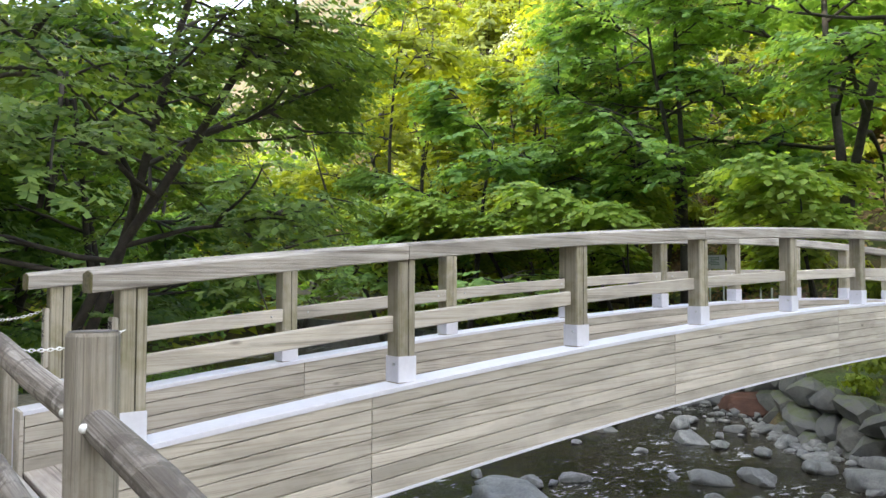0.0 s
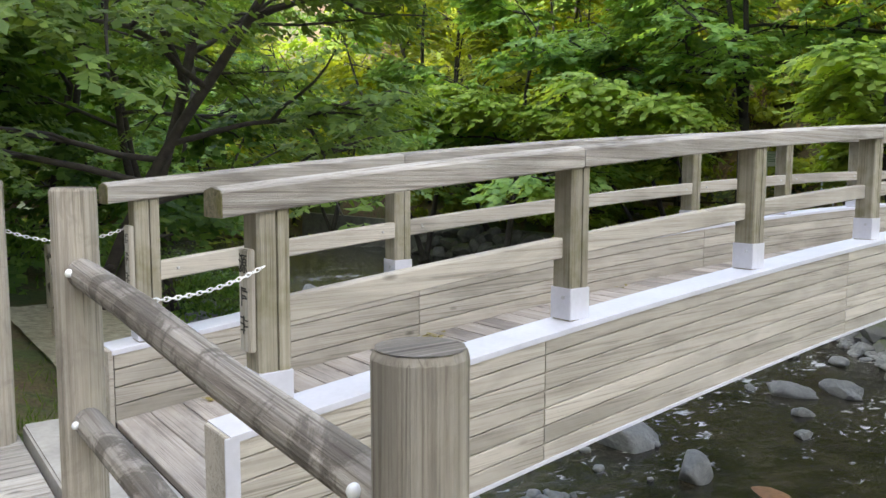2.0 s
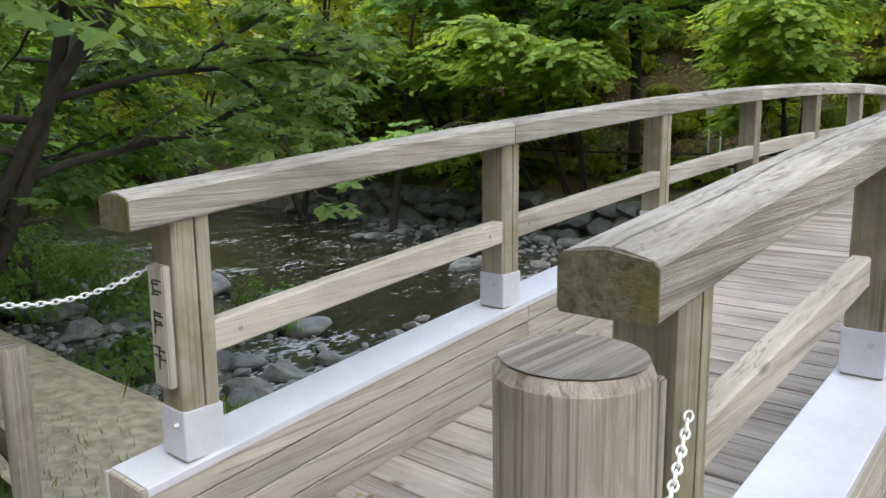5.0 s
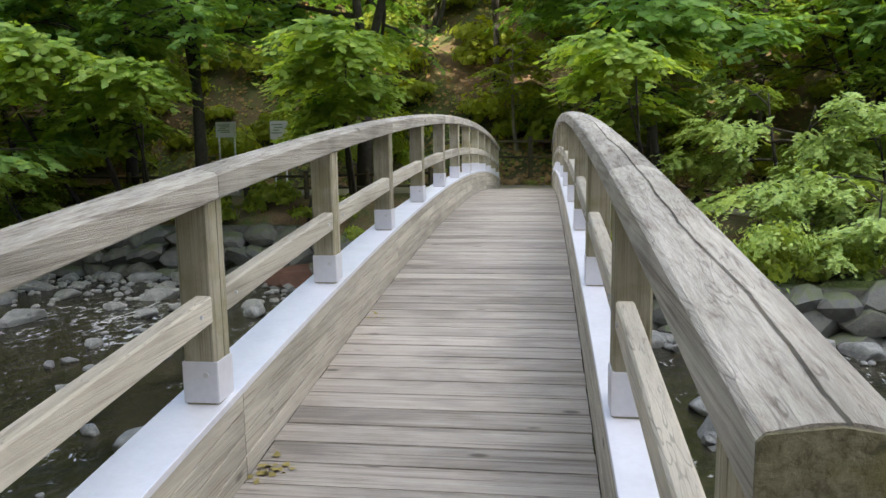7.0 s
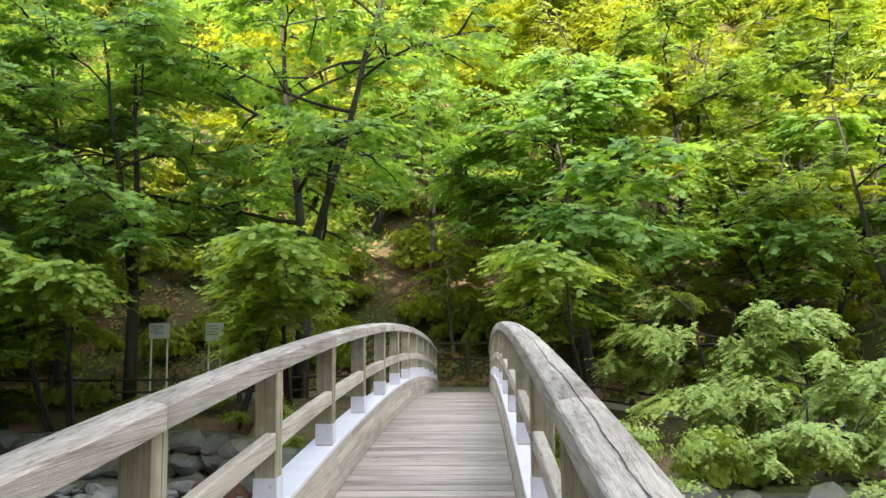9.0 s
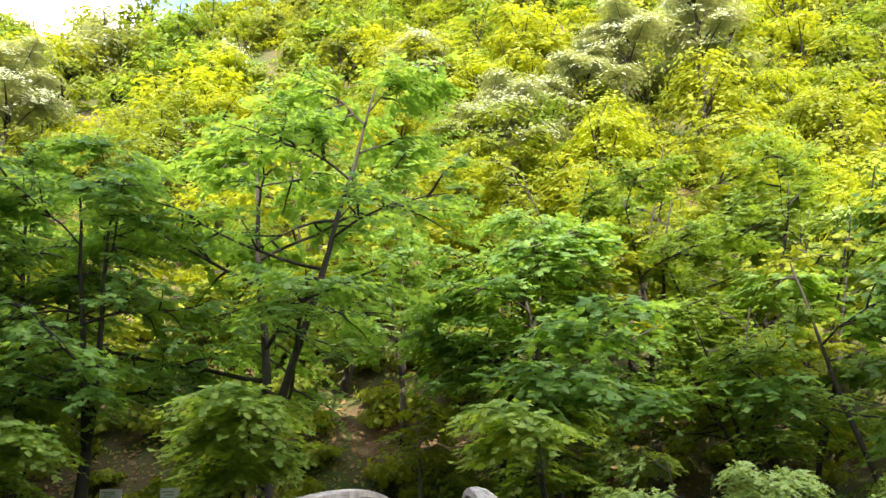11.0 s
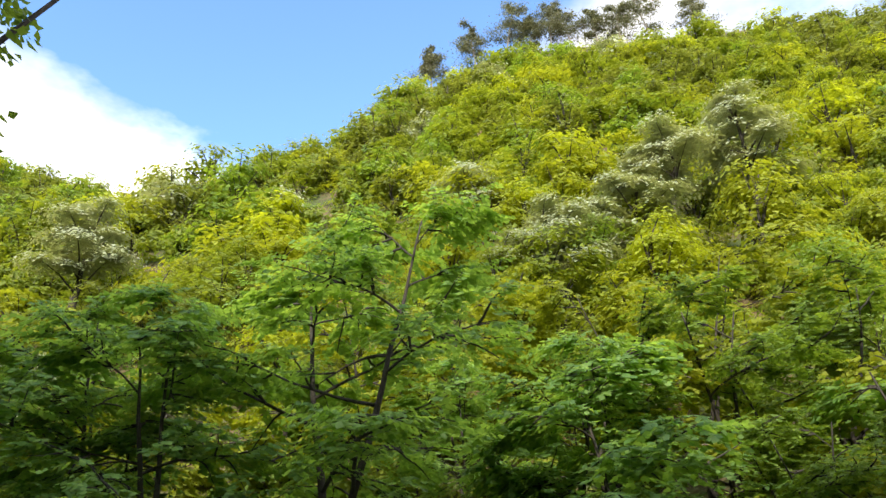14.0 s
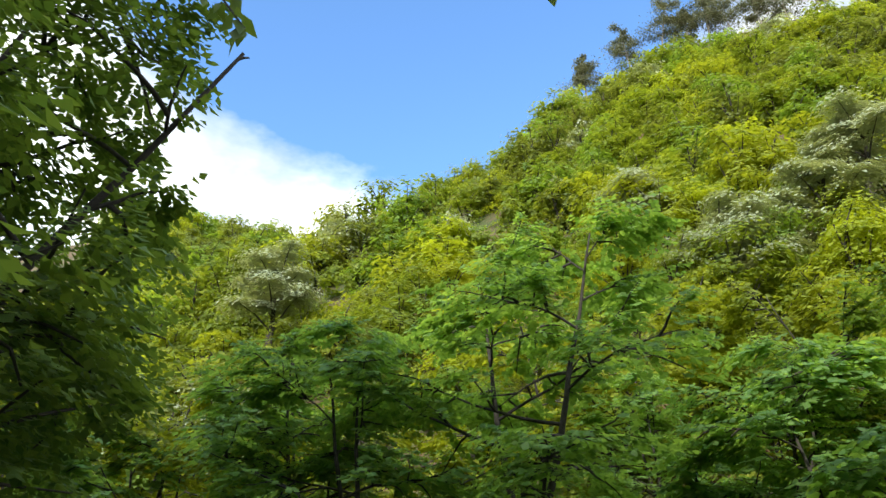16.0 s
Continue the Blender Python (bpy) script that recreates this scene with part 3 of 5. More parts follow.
# ---- chains and the log fence on the near bank ----
def chain(a, b, sag):
    a, b = Vector(a), Vector(b)
    length = (b - a).length * (1 + 2.2 * (sag / (b - a).length) ** 2)
    cnt = int(length / 0.022)
    pts = [a.lerp(b, i / cnt) - Vector((0, 0, 4 * sag * (i / cnt) * (1 - i / cnt))) for i in range(cnt + 1)]
    V = []
    for i in range(cnt):
        mid, d = (pts[i] + pts[i + 1]) / 2, (pts[i + 1] - pts[i]).normalized()
        up = Vector((0, 0, 1)) if i % 2 else d.cross(Vector((0, 0, 1))).normalized()
        s_ = d.cross(up).normalized()
        loop = []
        for k in range(10):
            t = 2 * math.pi * k / 10
            loop.append(mid + d * (0.016 * math.cos(t)) + s_ * (0.0075 * math.sin(t)))
        loop.append(loop[0])
        V.append(tube_arrays([tuple(p) for p in loop], [0.0026] * 11, 4, False))
    v, f = merge(V)
    return tagged(new("chain", mesh_from("chain", v, f, chain_white, True)), "thin white link chain hung slack between posts", "chain", "chains at the bridge end")


def log_mesh(pts, radii, material, k=16):
    v, f = tube_arrays(pts, radii, k, True, 0.012)
    return mesh_from("log", v, f, material, False)


def log_post(x, y, z0, z1, r, label):
    th = empty("fence_post", label, "fence post", "log fence posts", Matrix.Translation((x, y, z0)))
    h = z1 - z0
    put("shaft", log_mesh([(0, 0, -0.3), (0, 0, 0.3 * h), (0.004, 0, 0.7 * h), (0, 0, h - 0.012), (0, 0, h)], [r * 1.03, r * 1.02, r, r, r * 0.93], wood_log), th)
    cap_bm = bmesh.new()
    bmesh.ops.create_circle(cap_bm, cap_ends=True, segments=16, radius=r * 0.93, matrix=Matrix.Translation((0, 0, h + 0.002)))
    part("end_grain", cap_bm, wood_top, th, "dark weathered end grain")
    return th


def log_rail(a, b, r, label, bolts=True, timber=None):
    a, b = Vector(a), Vector(b)
    d = b - a
    L = d.length
    m = Matrix.Translation(a) @ d.to_track_quat("X", "Z").to_matrix().to_4x4()
    th = empty("fence_rail", label, "fence rail", "log fence rails", m)
    v, f = tube_arrays([(0, 0, 0), (0.012, 0, 0), (0.3 * L, 0.004, 0.003), (0.65 * L, -0.004, -0.003), (L - 0.012, 0, 0), (L, 0, 0)],
                       [r * 0.85, r, r * 1.03, r * 0.98, r, r * 0.85], 14, True, 0.012)
    put("pole", mesh_from("pole", v, f, timber or wood_logx), th)
    if bolts:
        for sx, sz in ((0.05, r * 0.2), (L - 0.05, r * 0.2)):
            bm = bmesh.new()
            bmesh.ops.create_uvsphere(bm, u_segments=10, v_segments=6, radius=0.013, matrix=Matrix.Translation((sx, -r - 0.002, sz)))
            part("bolt", bm, chain_white, th, "white domed bolt cap", None, True)
    return th


FY = -0.75
fence_posts = ((1.06, -0.75, 1.165), (2.82, -0.66, 0.965), (4.58, -0.66, 0.80), (6.3, -0.66, 0.63), (8.05, -0.66, 0.46))
for x, y, zt in fence_posts:
    log_post(x, y, float(land(x, y)), zt, 0.070, "round weathered log fence post with vertical cracks")
for (xa, ya, za), (xb, yb, zb) in zip(fence_posts, fence_posts[1:]):
    for z0 in (0.90, 0.425):
        log_rail((xa + 0.065, ya, z0 - 0.105 * (xa - 1.1)), (xb - 0.055, yb, z0 - 0.105 * (xb - 1.1)), 0.045, "slanting round log rail, grey and peeling")
# posts on the other side of the bridge end
log_post(-1.03, -0.765, -0.3, 1.175, 0.085, "tall brown log post beside the bridge entrance")
chain((1.06, FY + 0.075, 0.80), (CX + XP + PW / 2 + 0.01, FIRST - 0.05, 0.845), 0.05)
chain((-1.03, -0.68, 0.90), (CX - XP - 0.06, FIRST - PW / 2 - 0.005, 0.90), 0.07)
lf = [(-2.4, -0.05), (-4.4, 0.22), (-6.5, 0.5), (-8.6, 0.8)]
tops = [float(land(x, y)) + 1.02 for x, y in lf]
for (x, y), zt in zip(lf, tops):
    log_post(x, y, zt - 1.02, zt, 0.062, "dark mossy log fence post on the bank")
for i in range(len(lf) - 1):
    for d in (0.18, 0.60):
        log_rail((lf[i][0], lf[i][1], tops[i] - d), (lf[i + 1][0], lf[i + 1][1], tops[i + 1] - d), 0.042, "dark mossy log fence rail", False, wood_shaded)

# approach: slab at the end of the deck, and boards along the bank
slab_z = DECK_Z + P(Y0) - 0.015
tagged(part("approach_slab", box(2.25, 0.42, 0.22, 0.012, (-0.02, -0.425, slab_z - 0.11)), concrete, None), "grey concrete slab at the bridge end", "slab", kind="structure")
walkway = tagged(new("boardwalk"), "weathered grey boards of the path along the bank", "boardwalk", kind="structure")
bw_me = bm_mesh("plank", box(0.145, 2.4, 0.05, 0.004), wood_y)
for i in range(70):
    x = -2.6 + 0.15 * i
    put("plank", bw_me, walkway, "", Matrix.Translation((x, -1.86, float(slab_z - 0.07 - 0.06 * max(0, x - 1.5)))) @ Matrix.Rotation(0.002 * math.sin(i * 7), 4, "Z"))

# abutments under the bridge
for ya, yb in ((-0.6, 0.9), (2 * CREST - 0.9, 2 * CREST + 0.6)):
    tagged(part("abutment", box(2.1, yb - ya, 2.6, 0.02, (0, (ya + yb) / 2, LOW_Z + P(0.9) - 1.32)), concrete, None), "rough concrete bridge abutment", "abutment", kind="structure")


# ---- trees ----
def unit(v):
    return v / (np.linalg.norm(v, axis=-1, keepdims=True) + 1e-9)


def leaf_quads(c, a, nrm, size, wide=0.42, fold=0.10):
    """Pointed leaves: base, two sides, tip; c base points, a axes, nrm normals."""
    a = unit(a)
    s = unit(np.cross(a, nrm))
    n2 = np.cross(s, a)
    L = size[:, None]
    v = np.stack([c, c + a * L * 0.45 + s * L * wide - n2 * L * fold, c + a * L, c + a * L * 0.45 - s * L * wide - n2 * L * fold], 1)
    return v.reshape(-1, 3)


def curve(p, d, L, n, bend, r, wob=0.10):
    """A limb that starts at p along d and bends by `bend` (a vector) over its length."""
    pts = [np.array(p, float)]
    d = np.array(d, float)
    for i in range(n):
        d = unit(d + np.array(bend) / n + r.normal(0, wob, 3) / math.sqrt(n))
        pts.append(pts[-1] + d * L / n)
    return np.array(pts), d


def broadleaf(seed, height, spread, trunk_r, leaf, sprays, per, low=0.25, lean=(0, 0), stems=1, droop=0.25, flat=0.75, keep=None, limbs=9, fork=0.0, wide=0.42):
    """Arrays of a broad-leaved tree: wood (verts, faces) and leaf quads. Leaves sit in flat sprays along drooping twigs."""
    r = np.random.default_rng(seed)
    tubes, tips = [], []
    for st in range(stems):
        az0 = r.uniform(0, 6.28)
        out = 0.0 if stems == 1 else 0.28
        d0 = (lean[0] + out * math.cos(az0 + st * 6.28 / stems), lean[1] + out * math.sin(az0 + st * 6.28 / stems), 1.0)
        foot = (0.02 * st, 0.02 * st, fork) if fork else (0.12 * st, 0.1 * st, -0.4)
        trunk, _ = curve(foot, unit(np.array(d0)), (height - fork) * 0.86, 12, (0, 0, 0.25), r, 0.16)
        rad = trunk_r / math.sqrt(stems) * np.linspace(1.0, 0.16, 13) ** 0.9
        tubes.append(tube_arrays(trunk, rad, 8, True, 0.04))
        nl = max(4, limbs // stems)
        for i in range(nl):
            f = low + (1 - low) * (i + r.uniform(0, 0.8)) / nl
            k = min(11, int(f * 12))
            base = trunk[k] + (trunk[k + 1] - trunk[k]) * (f * 12 - k)
            az = az0 + i * 2.4 + r.normal(0, 0.3)
            rise = 0.15 + 0.9 * f * f
            d = unit(np.array((math.cos(az), math.sin(az), rise)))
            L = spread * (1.08 - 0.55 * f) * r.uniform(0.75, 1.1)
            limb, de = curve(base, d, L, 8, (0, 0, -droop), r, 0.30)
            if keep is not None:
                inside = int(np.argmin(np.append(keep(limb), False)))
                if inside < 9:
                    limb = limb[0] + (limb - limb[0]) * max(inside - 1, 1) / 9
            tubes.append(tube_arrays(limb, rad[k] * 0.55 * np.linspace(1, 0.12, 9) + 0.006, 6, False))
            for j in range(7):
                q = 2 + int(r.integers(0, 6))
                sd = unit(limb[min(q + 1, 8)] - limb[q])
                sa = r.choice((-1, 1)) * r.uniform(0.5, 1.2)
                rot = np.array((sd[0] * math.cos(sa) - sd[1] * math.sin(sa), sd[0] * math.sin(sa) + sd[1] * math.cos(sa), r.normal(0.1, 0.25)))
                sub, _ = curve(limb[q], unit(rot), L * r.uniform(0.25, 0.5), 5, (0, 0, -droop * 1.3), r, 0.3)
                if keep is not None and not keep(sub).all():
                    continue
                tubes.append(tube_arrays(sub, 0.03 * trunk_r / 0.15 * np.linspace(1, 0.2, 6) + 0.004, 5, False))
                tips.append(sub)
            tips.append(limb[3:])
    if fork:
        tubes.append(tube_arrays([(-lean[0] * fork, -lean[1] * fork, -0.4), (-lean[0] * fork * 0.5, -lean[1] * fork * 0.4, fork * 0.5), (0, 0, fork + 0.15)], [trunk_r * 1.25, trunk_r * 1.05, trunk_r * 0.9], 9, True, 0.05))
    # sprays
    C, A, N, S = [], [], [], []
    which = r.integers(0, len(tips), sprays)
    for w in which:
        tp = tips[w]
        q = min(len(tp) - 1, int(len(tp) * r.uniform(0.25, 1.05)))
        base = tp[q] + r.normal(0, 0.10, 3) * spread * 0.22
        out = unit(tp[q] - tp[max(0, q - 1)] if q else tp[1] - tp[0])
        az = math.atan2(out[1], out[0]) + r.normal(0, 0.9)
        tw = np.array((math.cos(az), math.sin(az), r.normal(-0.12, 0.15)))
        L = leaf * r.uniform(3.0, 5.5)
        t = np.linspace(0.1, 1, per)
        side = np.where(np.arange(per) % 2 == 0, 1, -1)[:, None]
        sv = np.array((-math.sin(az), math.cos(az), 0.0))
        pts = base + tw * (t * L)[:, None] + np.array((0, 0, -0.25)) * ((t ** 2) * L)[:, None] * droop * 2
        ax = tw * 0.55 + sv * side * (0.95 - 0.45 * t[:, None]) + r.normal(0, 0.22, (per, 3)) - np.array((0, 0, 0.30))
        nn = np.array((0, 0, 1.0)) * flat + np.array((math.cos(az), math.sin(az), 0.0)) * 0.55 + r.normal(0, 0.27, (per, 3))
        C.append(pts), A.append(ax), N.append(nn), S.append(leaf * r.uniform(0.7, 1.2, per))
    C, A, N, S = np.concatenate(C), np.concatenate(A), np.concatenate(N), np.concatenate(S)
    if keep is not None:
        k = keep(C)
        C, A, N, S = C[k], A[k], N[k], S[k]
    return merge(tubes), leaf_quads(C, A, N, S, wide)


def tree_thing(name, data, leaf_m, bark_m, label, m, group=""):
    th = empty(name, label, "tree", group, m)
    (v, f), q = data
    put("trunk", mesh_from("trunk", v, f, bark_m, True), th)
    put("crown", quads_mesh("crown", q, leaf_m), th)
    return th


def stand(x, y, rz=0.0, sc=1.0, dz=0.0):
    return Matrix.Translation((x, y, float(land(x, y)) + dz)) @ Matrix.Rotation(rz, 4, "Z") @ Matrix.Scale(sc, 4)


# far-bank row: several forms, then copies
def clear_below(z):
    """Keeps twigs and leaves above a height, with an uneven lower edge."""
    return lambda c: c[:, 2] > z + 0.45 * np.sin(c[:, 0] * 1.9 + 0.7) + 0.35 * np.sin(c[:, 1] * 2.3)


FORMS = [
    ("broadleaf_tree", broadleaf(11, 11.5, 5.4, 0.17, 0.235, 780, 12, 0.26, (0.05, -0.10), 2, 0.25, 1.15, clear_below(2.3)), leaf_front, bark, "spreading broad-leaved tree with layered green leaves, light put into their colour"),
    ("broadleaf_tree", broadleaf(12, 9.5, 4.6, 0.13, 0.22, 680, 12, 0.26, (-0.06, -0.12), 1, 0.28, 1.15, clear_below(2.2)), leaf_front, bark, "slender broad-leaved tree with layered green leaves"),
    ("maple_tree", broadleaf(13, 8.0, 4.0, 0.14, 0.16, 1400, 12, 0.25, (0, -0.05), 3, 0.15, 0.9), leaf_maple, bark, "fine-leaved maple with flat tiers of pale green"),
    ("broadleaf_tree", broadleaf(14, 13.0, 4.8, 0.18, 0.24, 680, 12, 0.35, (0, 0), 3), leaf_yellow, bark, "tall forked tree with yellow-green leaves"),
    ("leaning_tree", broadleaf(16, 6.6, 4.4, 0.11, 0.25, 400, 12, 0.40, (0.0, -0.42), 2, 0.30, 1.2, clear_below(2.75)), leaf_lean, bark, "small tree leaning out over the stream with broad sprays"),
    ("broadleaf_tree", broadleaf(15, 10.5, 5.0, 0.17, 0.22, 740, 12, 0.20, (0.1, -0.05), 2), leaf_blue, bark, "dense dark green broad-leaved tree"),
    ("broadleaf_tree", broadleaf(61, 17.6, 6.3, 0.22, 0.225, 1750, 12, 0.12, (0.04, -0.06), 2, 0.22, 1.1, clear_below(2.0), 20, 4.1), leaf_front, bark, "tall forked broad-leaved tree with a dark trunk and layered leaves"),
    ("maple_tree", broadleaf(62, 15.5, 6.2, 0.24, 0.17, 2600, 12, 0.16, (0.0, -0.05), 3, 0.14, 1.0, None, 18, 4.5), leaf_mid, bark, "large fine-leaved maple with spreading tiers"),
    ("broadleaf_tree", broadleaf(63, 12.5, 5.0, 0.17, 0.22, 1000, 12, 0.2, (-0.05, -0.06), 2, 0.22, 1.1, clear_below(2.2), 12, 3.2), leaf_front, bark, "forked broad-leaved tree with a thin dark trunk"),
]
built = {}


def plant(k, x, y, rz, sc, dz=0.0):
    m = stand(x, y, rz, sc, dz)
    if k in built:
        ob = copy_thing(built[k], m @ Matrix.Scale(1 / sc, 4))
        ob.scale = (sc, sc, sc)
        return ob
    nm, data, lm, bm_, lab = FORMS[k]
    built[k] = tree_thing(nm, data, lm, bm_, lab, Matrix.Identity(4), "trees of the far bank")
    built[k].matrix_basis = m
    return built[k]


ROW = [  # form, x, y, turn, size
    (6, -5.0, 22.4, 0.4, 1.0), (8, -10.5, 22.2, 1.2, 1.05), (6, -13.6, 23.4, 3.0, 0.82), (7, 9.0, 31.0, 0.8, 1.0), (7, 14.5, 33.0, 2.8, 0.95), (8, 4.3, 27.0, 0.5, 1.0), (8, 2.4, 27.6, 2.1, 0.85), (7, 10.9, 26.2, 0.3, 0.68), (0, -17.5, 23.2, 2.2, 1.15), (3, -21, 25.5, 0.9, 1.2),
    (1, 4.2, 23.6, 4.0, 1.28), (0, 15.5, 25, 5.0, 1.22),
    (3, 14, 30, 4.0, 1.25), (3, -18, 31, 5.2, 1.2),
    (3, -25, 29, 0.2, 1.37), (3, -28, 22.5, 4.1, 1.42), (0, -24, 19.0, 3.6, 1.22), (3, -33, 31, 2.4, 1.43), (1, -18.5, 18.6, 2.0, 1.28), (5, 20, 28, 0.1, 1.44), (0, 22, 24, 1.9, 1.28),
    (3, -5, 36, 4.9, 1.21), (3, 9, 36, 3.9, 1.21), (2, 17, 35, 1.2, 1.54),
    (4, -5.2, 21.2, 0.3, 0.95), (4, -12.4, 21.2, 0.2, 1.05), (4, -17.0, 21.2, -0.2, 1.10), (4, 3.6, 21.5, -0.25, 0.90), (4, -22, 20.9, 0.3, 1.10), (4, 18, 21.2, 0.1, 1.00),
    # the first tree here is added to shade bare earth beyond the bridge
    (8, -1.6, 33.0, 0.9, 0.8), (4, -15, 20.7, 0.1, 0.72), (4, -11.8, 21.2, 0.6, 0.9), (4, -6.7, 21.2, 1.0, 0.78), (4, -13.8, 21.3, -0.5, 0.95),
]
for k, x, y, rz, sc in ROW:
    plant(k, x, y, rz, sc)


low_maple = tree_thing("maple_tree", broadleaf(23, 4.6, 4.1, 0.13, 0.105, 2600, 12, 0.30, (0.0, -0.32), 2, 0.62, 1.0), leaf_maple, bark,
                       "low maple with drooping tiers of fine leaves over the wall", stand(7.0, 21.2, 0.1, 1.0, 0.3), "trees of the far bank")
copy_thing(low_maple, stand(9.6, 19.2, -0.5, 1.0, -0.6))
low_branch = copy_thing(low_maple, stand(7.4, 16.2, 0.7, 1.0, -0.7))
low_branch.scale = (0.72, 0.72, 0.72)
copy_thing(low_maple, stand(14.2, 20.0, -0.3, 1.0, -0.2))

# overhanging tree on the near bank, beside the bridge
OVER = (-8.6, 1.2, -0.9)


def clear_of_bridge(c):
    az = np.degrees(np.arctan2(-(c[:, 0] + OVER[0] - 0.7), c[:, 1] + OVER[1] + 1.0))
    return ((az > 42.0 + 2.5 * np.sin(c[:, 2] * 3.1)) & (c[:, 2] + OVER[2] > 0.6))


near_tree = tree_thing("overhanging_tree", broadleaf(31, 13.0, 6.4, 0.15, 0.145, 3900, 12, 0.08, (0.16, 0.42), 2, 0.16, 1.35, clear_of_bridge, 30, 0.0, 0.30), leaf_over, bark,
                       "dark leafy tree hanging over the stream bank", Matrix.Translation(OVER))
for i, (x, y, rz, k) in enumerate([(-14.5, 4.3, 0.5, 5), (-17, 2.0, 2.0, 5), (-12.5, -1.5, 1.0, 5), (-24, 7.5, 4.0, 0), (-25, 4, 3.0, 5), (-15.5, 0.5, 5.0, 5), (-33, 9, 2.2, 5), (-38, 14, 0.7, 0), (-35, 20, 5.5, 3)]):
    ob = plant(k, x, y, rz, 1.0, 0.0)
    ob.location.z = max(ob.location.z, -1.6)

# ---- forest of the slopes: clumped crowns, more than can be counted ----
def crowns(seed, spots, leafsize, clumps, per, tall):
    r = np.random.default_rng(seed)
    out = []
    for x, y, rad in spots:
        z = float(land(x, y))
        h = rad * tall * r.uniform(0.65, 1.25)
        cz = z + h
        u = unit(r.normal(0, 1, (clumps, 3)))
        u[:, 2] = np.abs(u[:, 2]) * 1.0 - 0.25
        cen = np.array((x, y, cz)) + u * np.array((rad, rad, rad * 0.85)) * r.uniform(0.65, 1.0, (clumps, 1))
        cr = rad * r.uniform(0.24, 0.48, (clumps, 1, 1))
        off = r.normal(0, 0.55, (clumps, per, 3)) * np.array((1, 1, 0.55)) * cr
        c = (cen[:, None] + off).reshape(-1, 3)
        nrm = unit(off.reshape(-1, 3) + np.array((0, 0, 0.6)) * cr.repeat(per, 1).reshape(-1, 1) + np.repeat(u, per, 0) * 0.7) + r.normal(0, 0.24, (clumps * per, 3))
        ax = np.cross(nrm, r.normal(0, 1, (clumps * per, 3)))
        L = (leafsize * min(1.25, 0.55 + y / 140 if y > 0 else 1) * r.uniform(0.6, 1.3, clumps * per))[:, None]
        ax = unit(ax)
        sd = unit(np.cross(ax, nrm))
        k1, k2 = r.uniform(0.2, 0.8, (clumps * per, 1)), r.uniform(0.45, 0.85, (clumps * per, 1))
        out.append(np.stack([c - ax * L * 0.5, c + ax * L * 0.5, c + ax * L * (k1 - 0.5) + sd * L * k2], 1).reshape(-1, 3))
    return np.concatenate(out)


def scatter(seed, n, y0, y1, xa, step):
    r = np.random.default_rng(seed)
    pts = []
    for _ in range(n * 12):
        y = y0 + (y1 - y0) * r.uniform() ** 0.8
        x = r.uniform(-1.15, 0.85) * (10 + xa * y)
        rad = r.uniform(1.7, 4.2) * (0.85 + y / 220)
        if all((x - a) ** 2 + (y - b) ** 2 > (step * (rad + c) / 2) ** 2 for a, b, c in pts):
            pts.append((x, y, rad))
            if len(pts) >= n:
                break
    return pts


def hill_tree(seed, leafsize, count, pads):
    """A slope tree of unit crown radius, about 3 high: limbs (verts, faces) and leaf triangles in drooping pads."""
    r = np.random.default_rng(seed)
    top = 2.9
    trunk, _ = curve((0, 0, -0.3), (0, 0, 1), top * 0.9, 6, (r.normal(0, 0.2), r.normal(0, 0.2), 0.1), r, 0.14)
    tubes = [tube_arrays(trunk, np.linspace(0.075, 0.015, 7), 5, False)]
    cen, out, size = [], [], []
    for i in range(pads):
        f = (i + r.uniform(0, 1)) / pads
        k = min(5, int(1 + f * 4.6))
        az = i * 2.4 + r.normal(0, 0.35)
        reach = (1.0 - 0.62 * f ** 1.6) * r.uniform(0.55, 1.05)
        end = np.array((math.cos(az) * reach, math.sin(az) * reach, 0.75 + f * 2.0 + r.normal(0, 0.12)))
        mid = (trunk[k] + end) / 2 + np.array((0, 0, 0.10))
        tubes.append(tube_arrays([trunk[k], mid, end], [0.028, 0.018, 0.007], 4, False))
        for q, w in ((end, 1.0), (mid + r.normal(0, 0.14, 3), 0.75)):
            cen.append(q), out.append((math.cos(az), math.sin(az), 0.35)), size.append(w * r.uniform(0.32, 0.52))
    cen, out, size = np.array(cen), np.array(out), np.array(size)
    w = r.choice(len(cen), count, p=size ** 2 / (size ** 2).sum())
    d = r.normal(0, 0.5, (count, 3))
    rad = np.hypot(d[:, 0], d[:, 1])
    d[:, 2] = d[:, 2] * 0.32 - 0.38 * rad ** 2
    c = cen[w] + d * size[w][:, None]
    nrm = np.array((0, 0, 0.9)) + out[w] * 0.5 + d * np.array((0.8, 0.8, 0.2)) + r.normal(0, 0.24, (count, 3))
    ax = unit(np.cross(nrm, r.normal(0, 1, (count, 3))))
    sd = unit(np.cross(ax, nrm))
    L = leafsize * r.uniform(0.6, 1.3, (count, 1))
    q = np.stack([c - ax * L * 0.5, c + ax * L * 0.5, c + ax * L * r.uniform(-0.25, 0.25, (count, 1)) + sd * L * r.uniform(0.45, 0.85, (count, 1))], 1)
    return merge(tubes), q.reshape(-1, 3)


HILL_NEAR = [hill_tree(200 + i, 0.098, 4800, 18) for i in range(4)]
HILL_FAR = [hill_tree(220 + i, 0.150, 1400, 13) for i in range(5)]


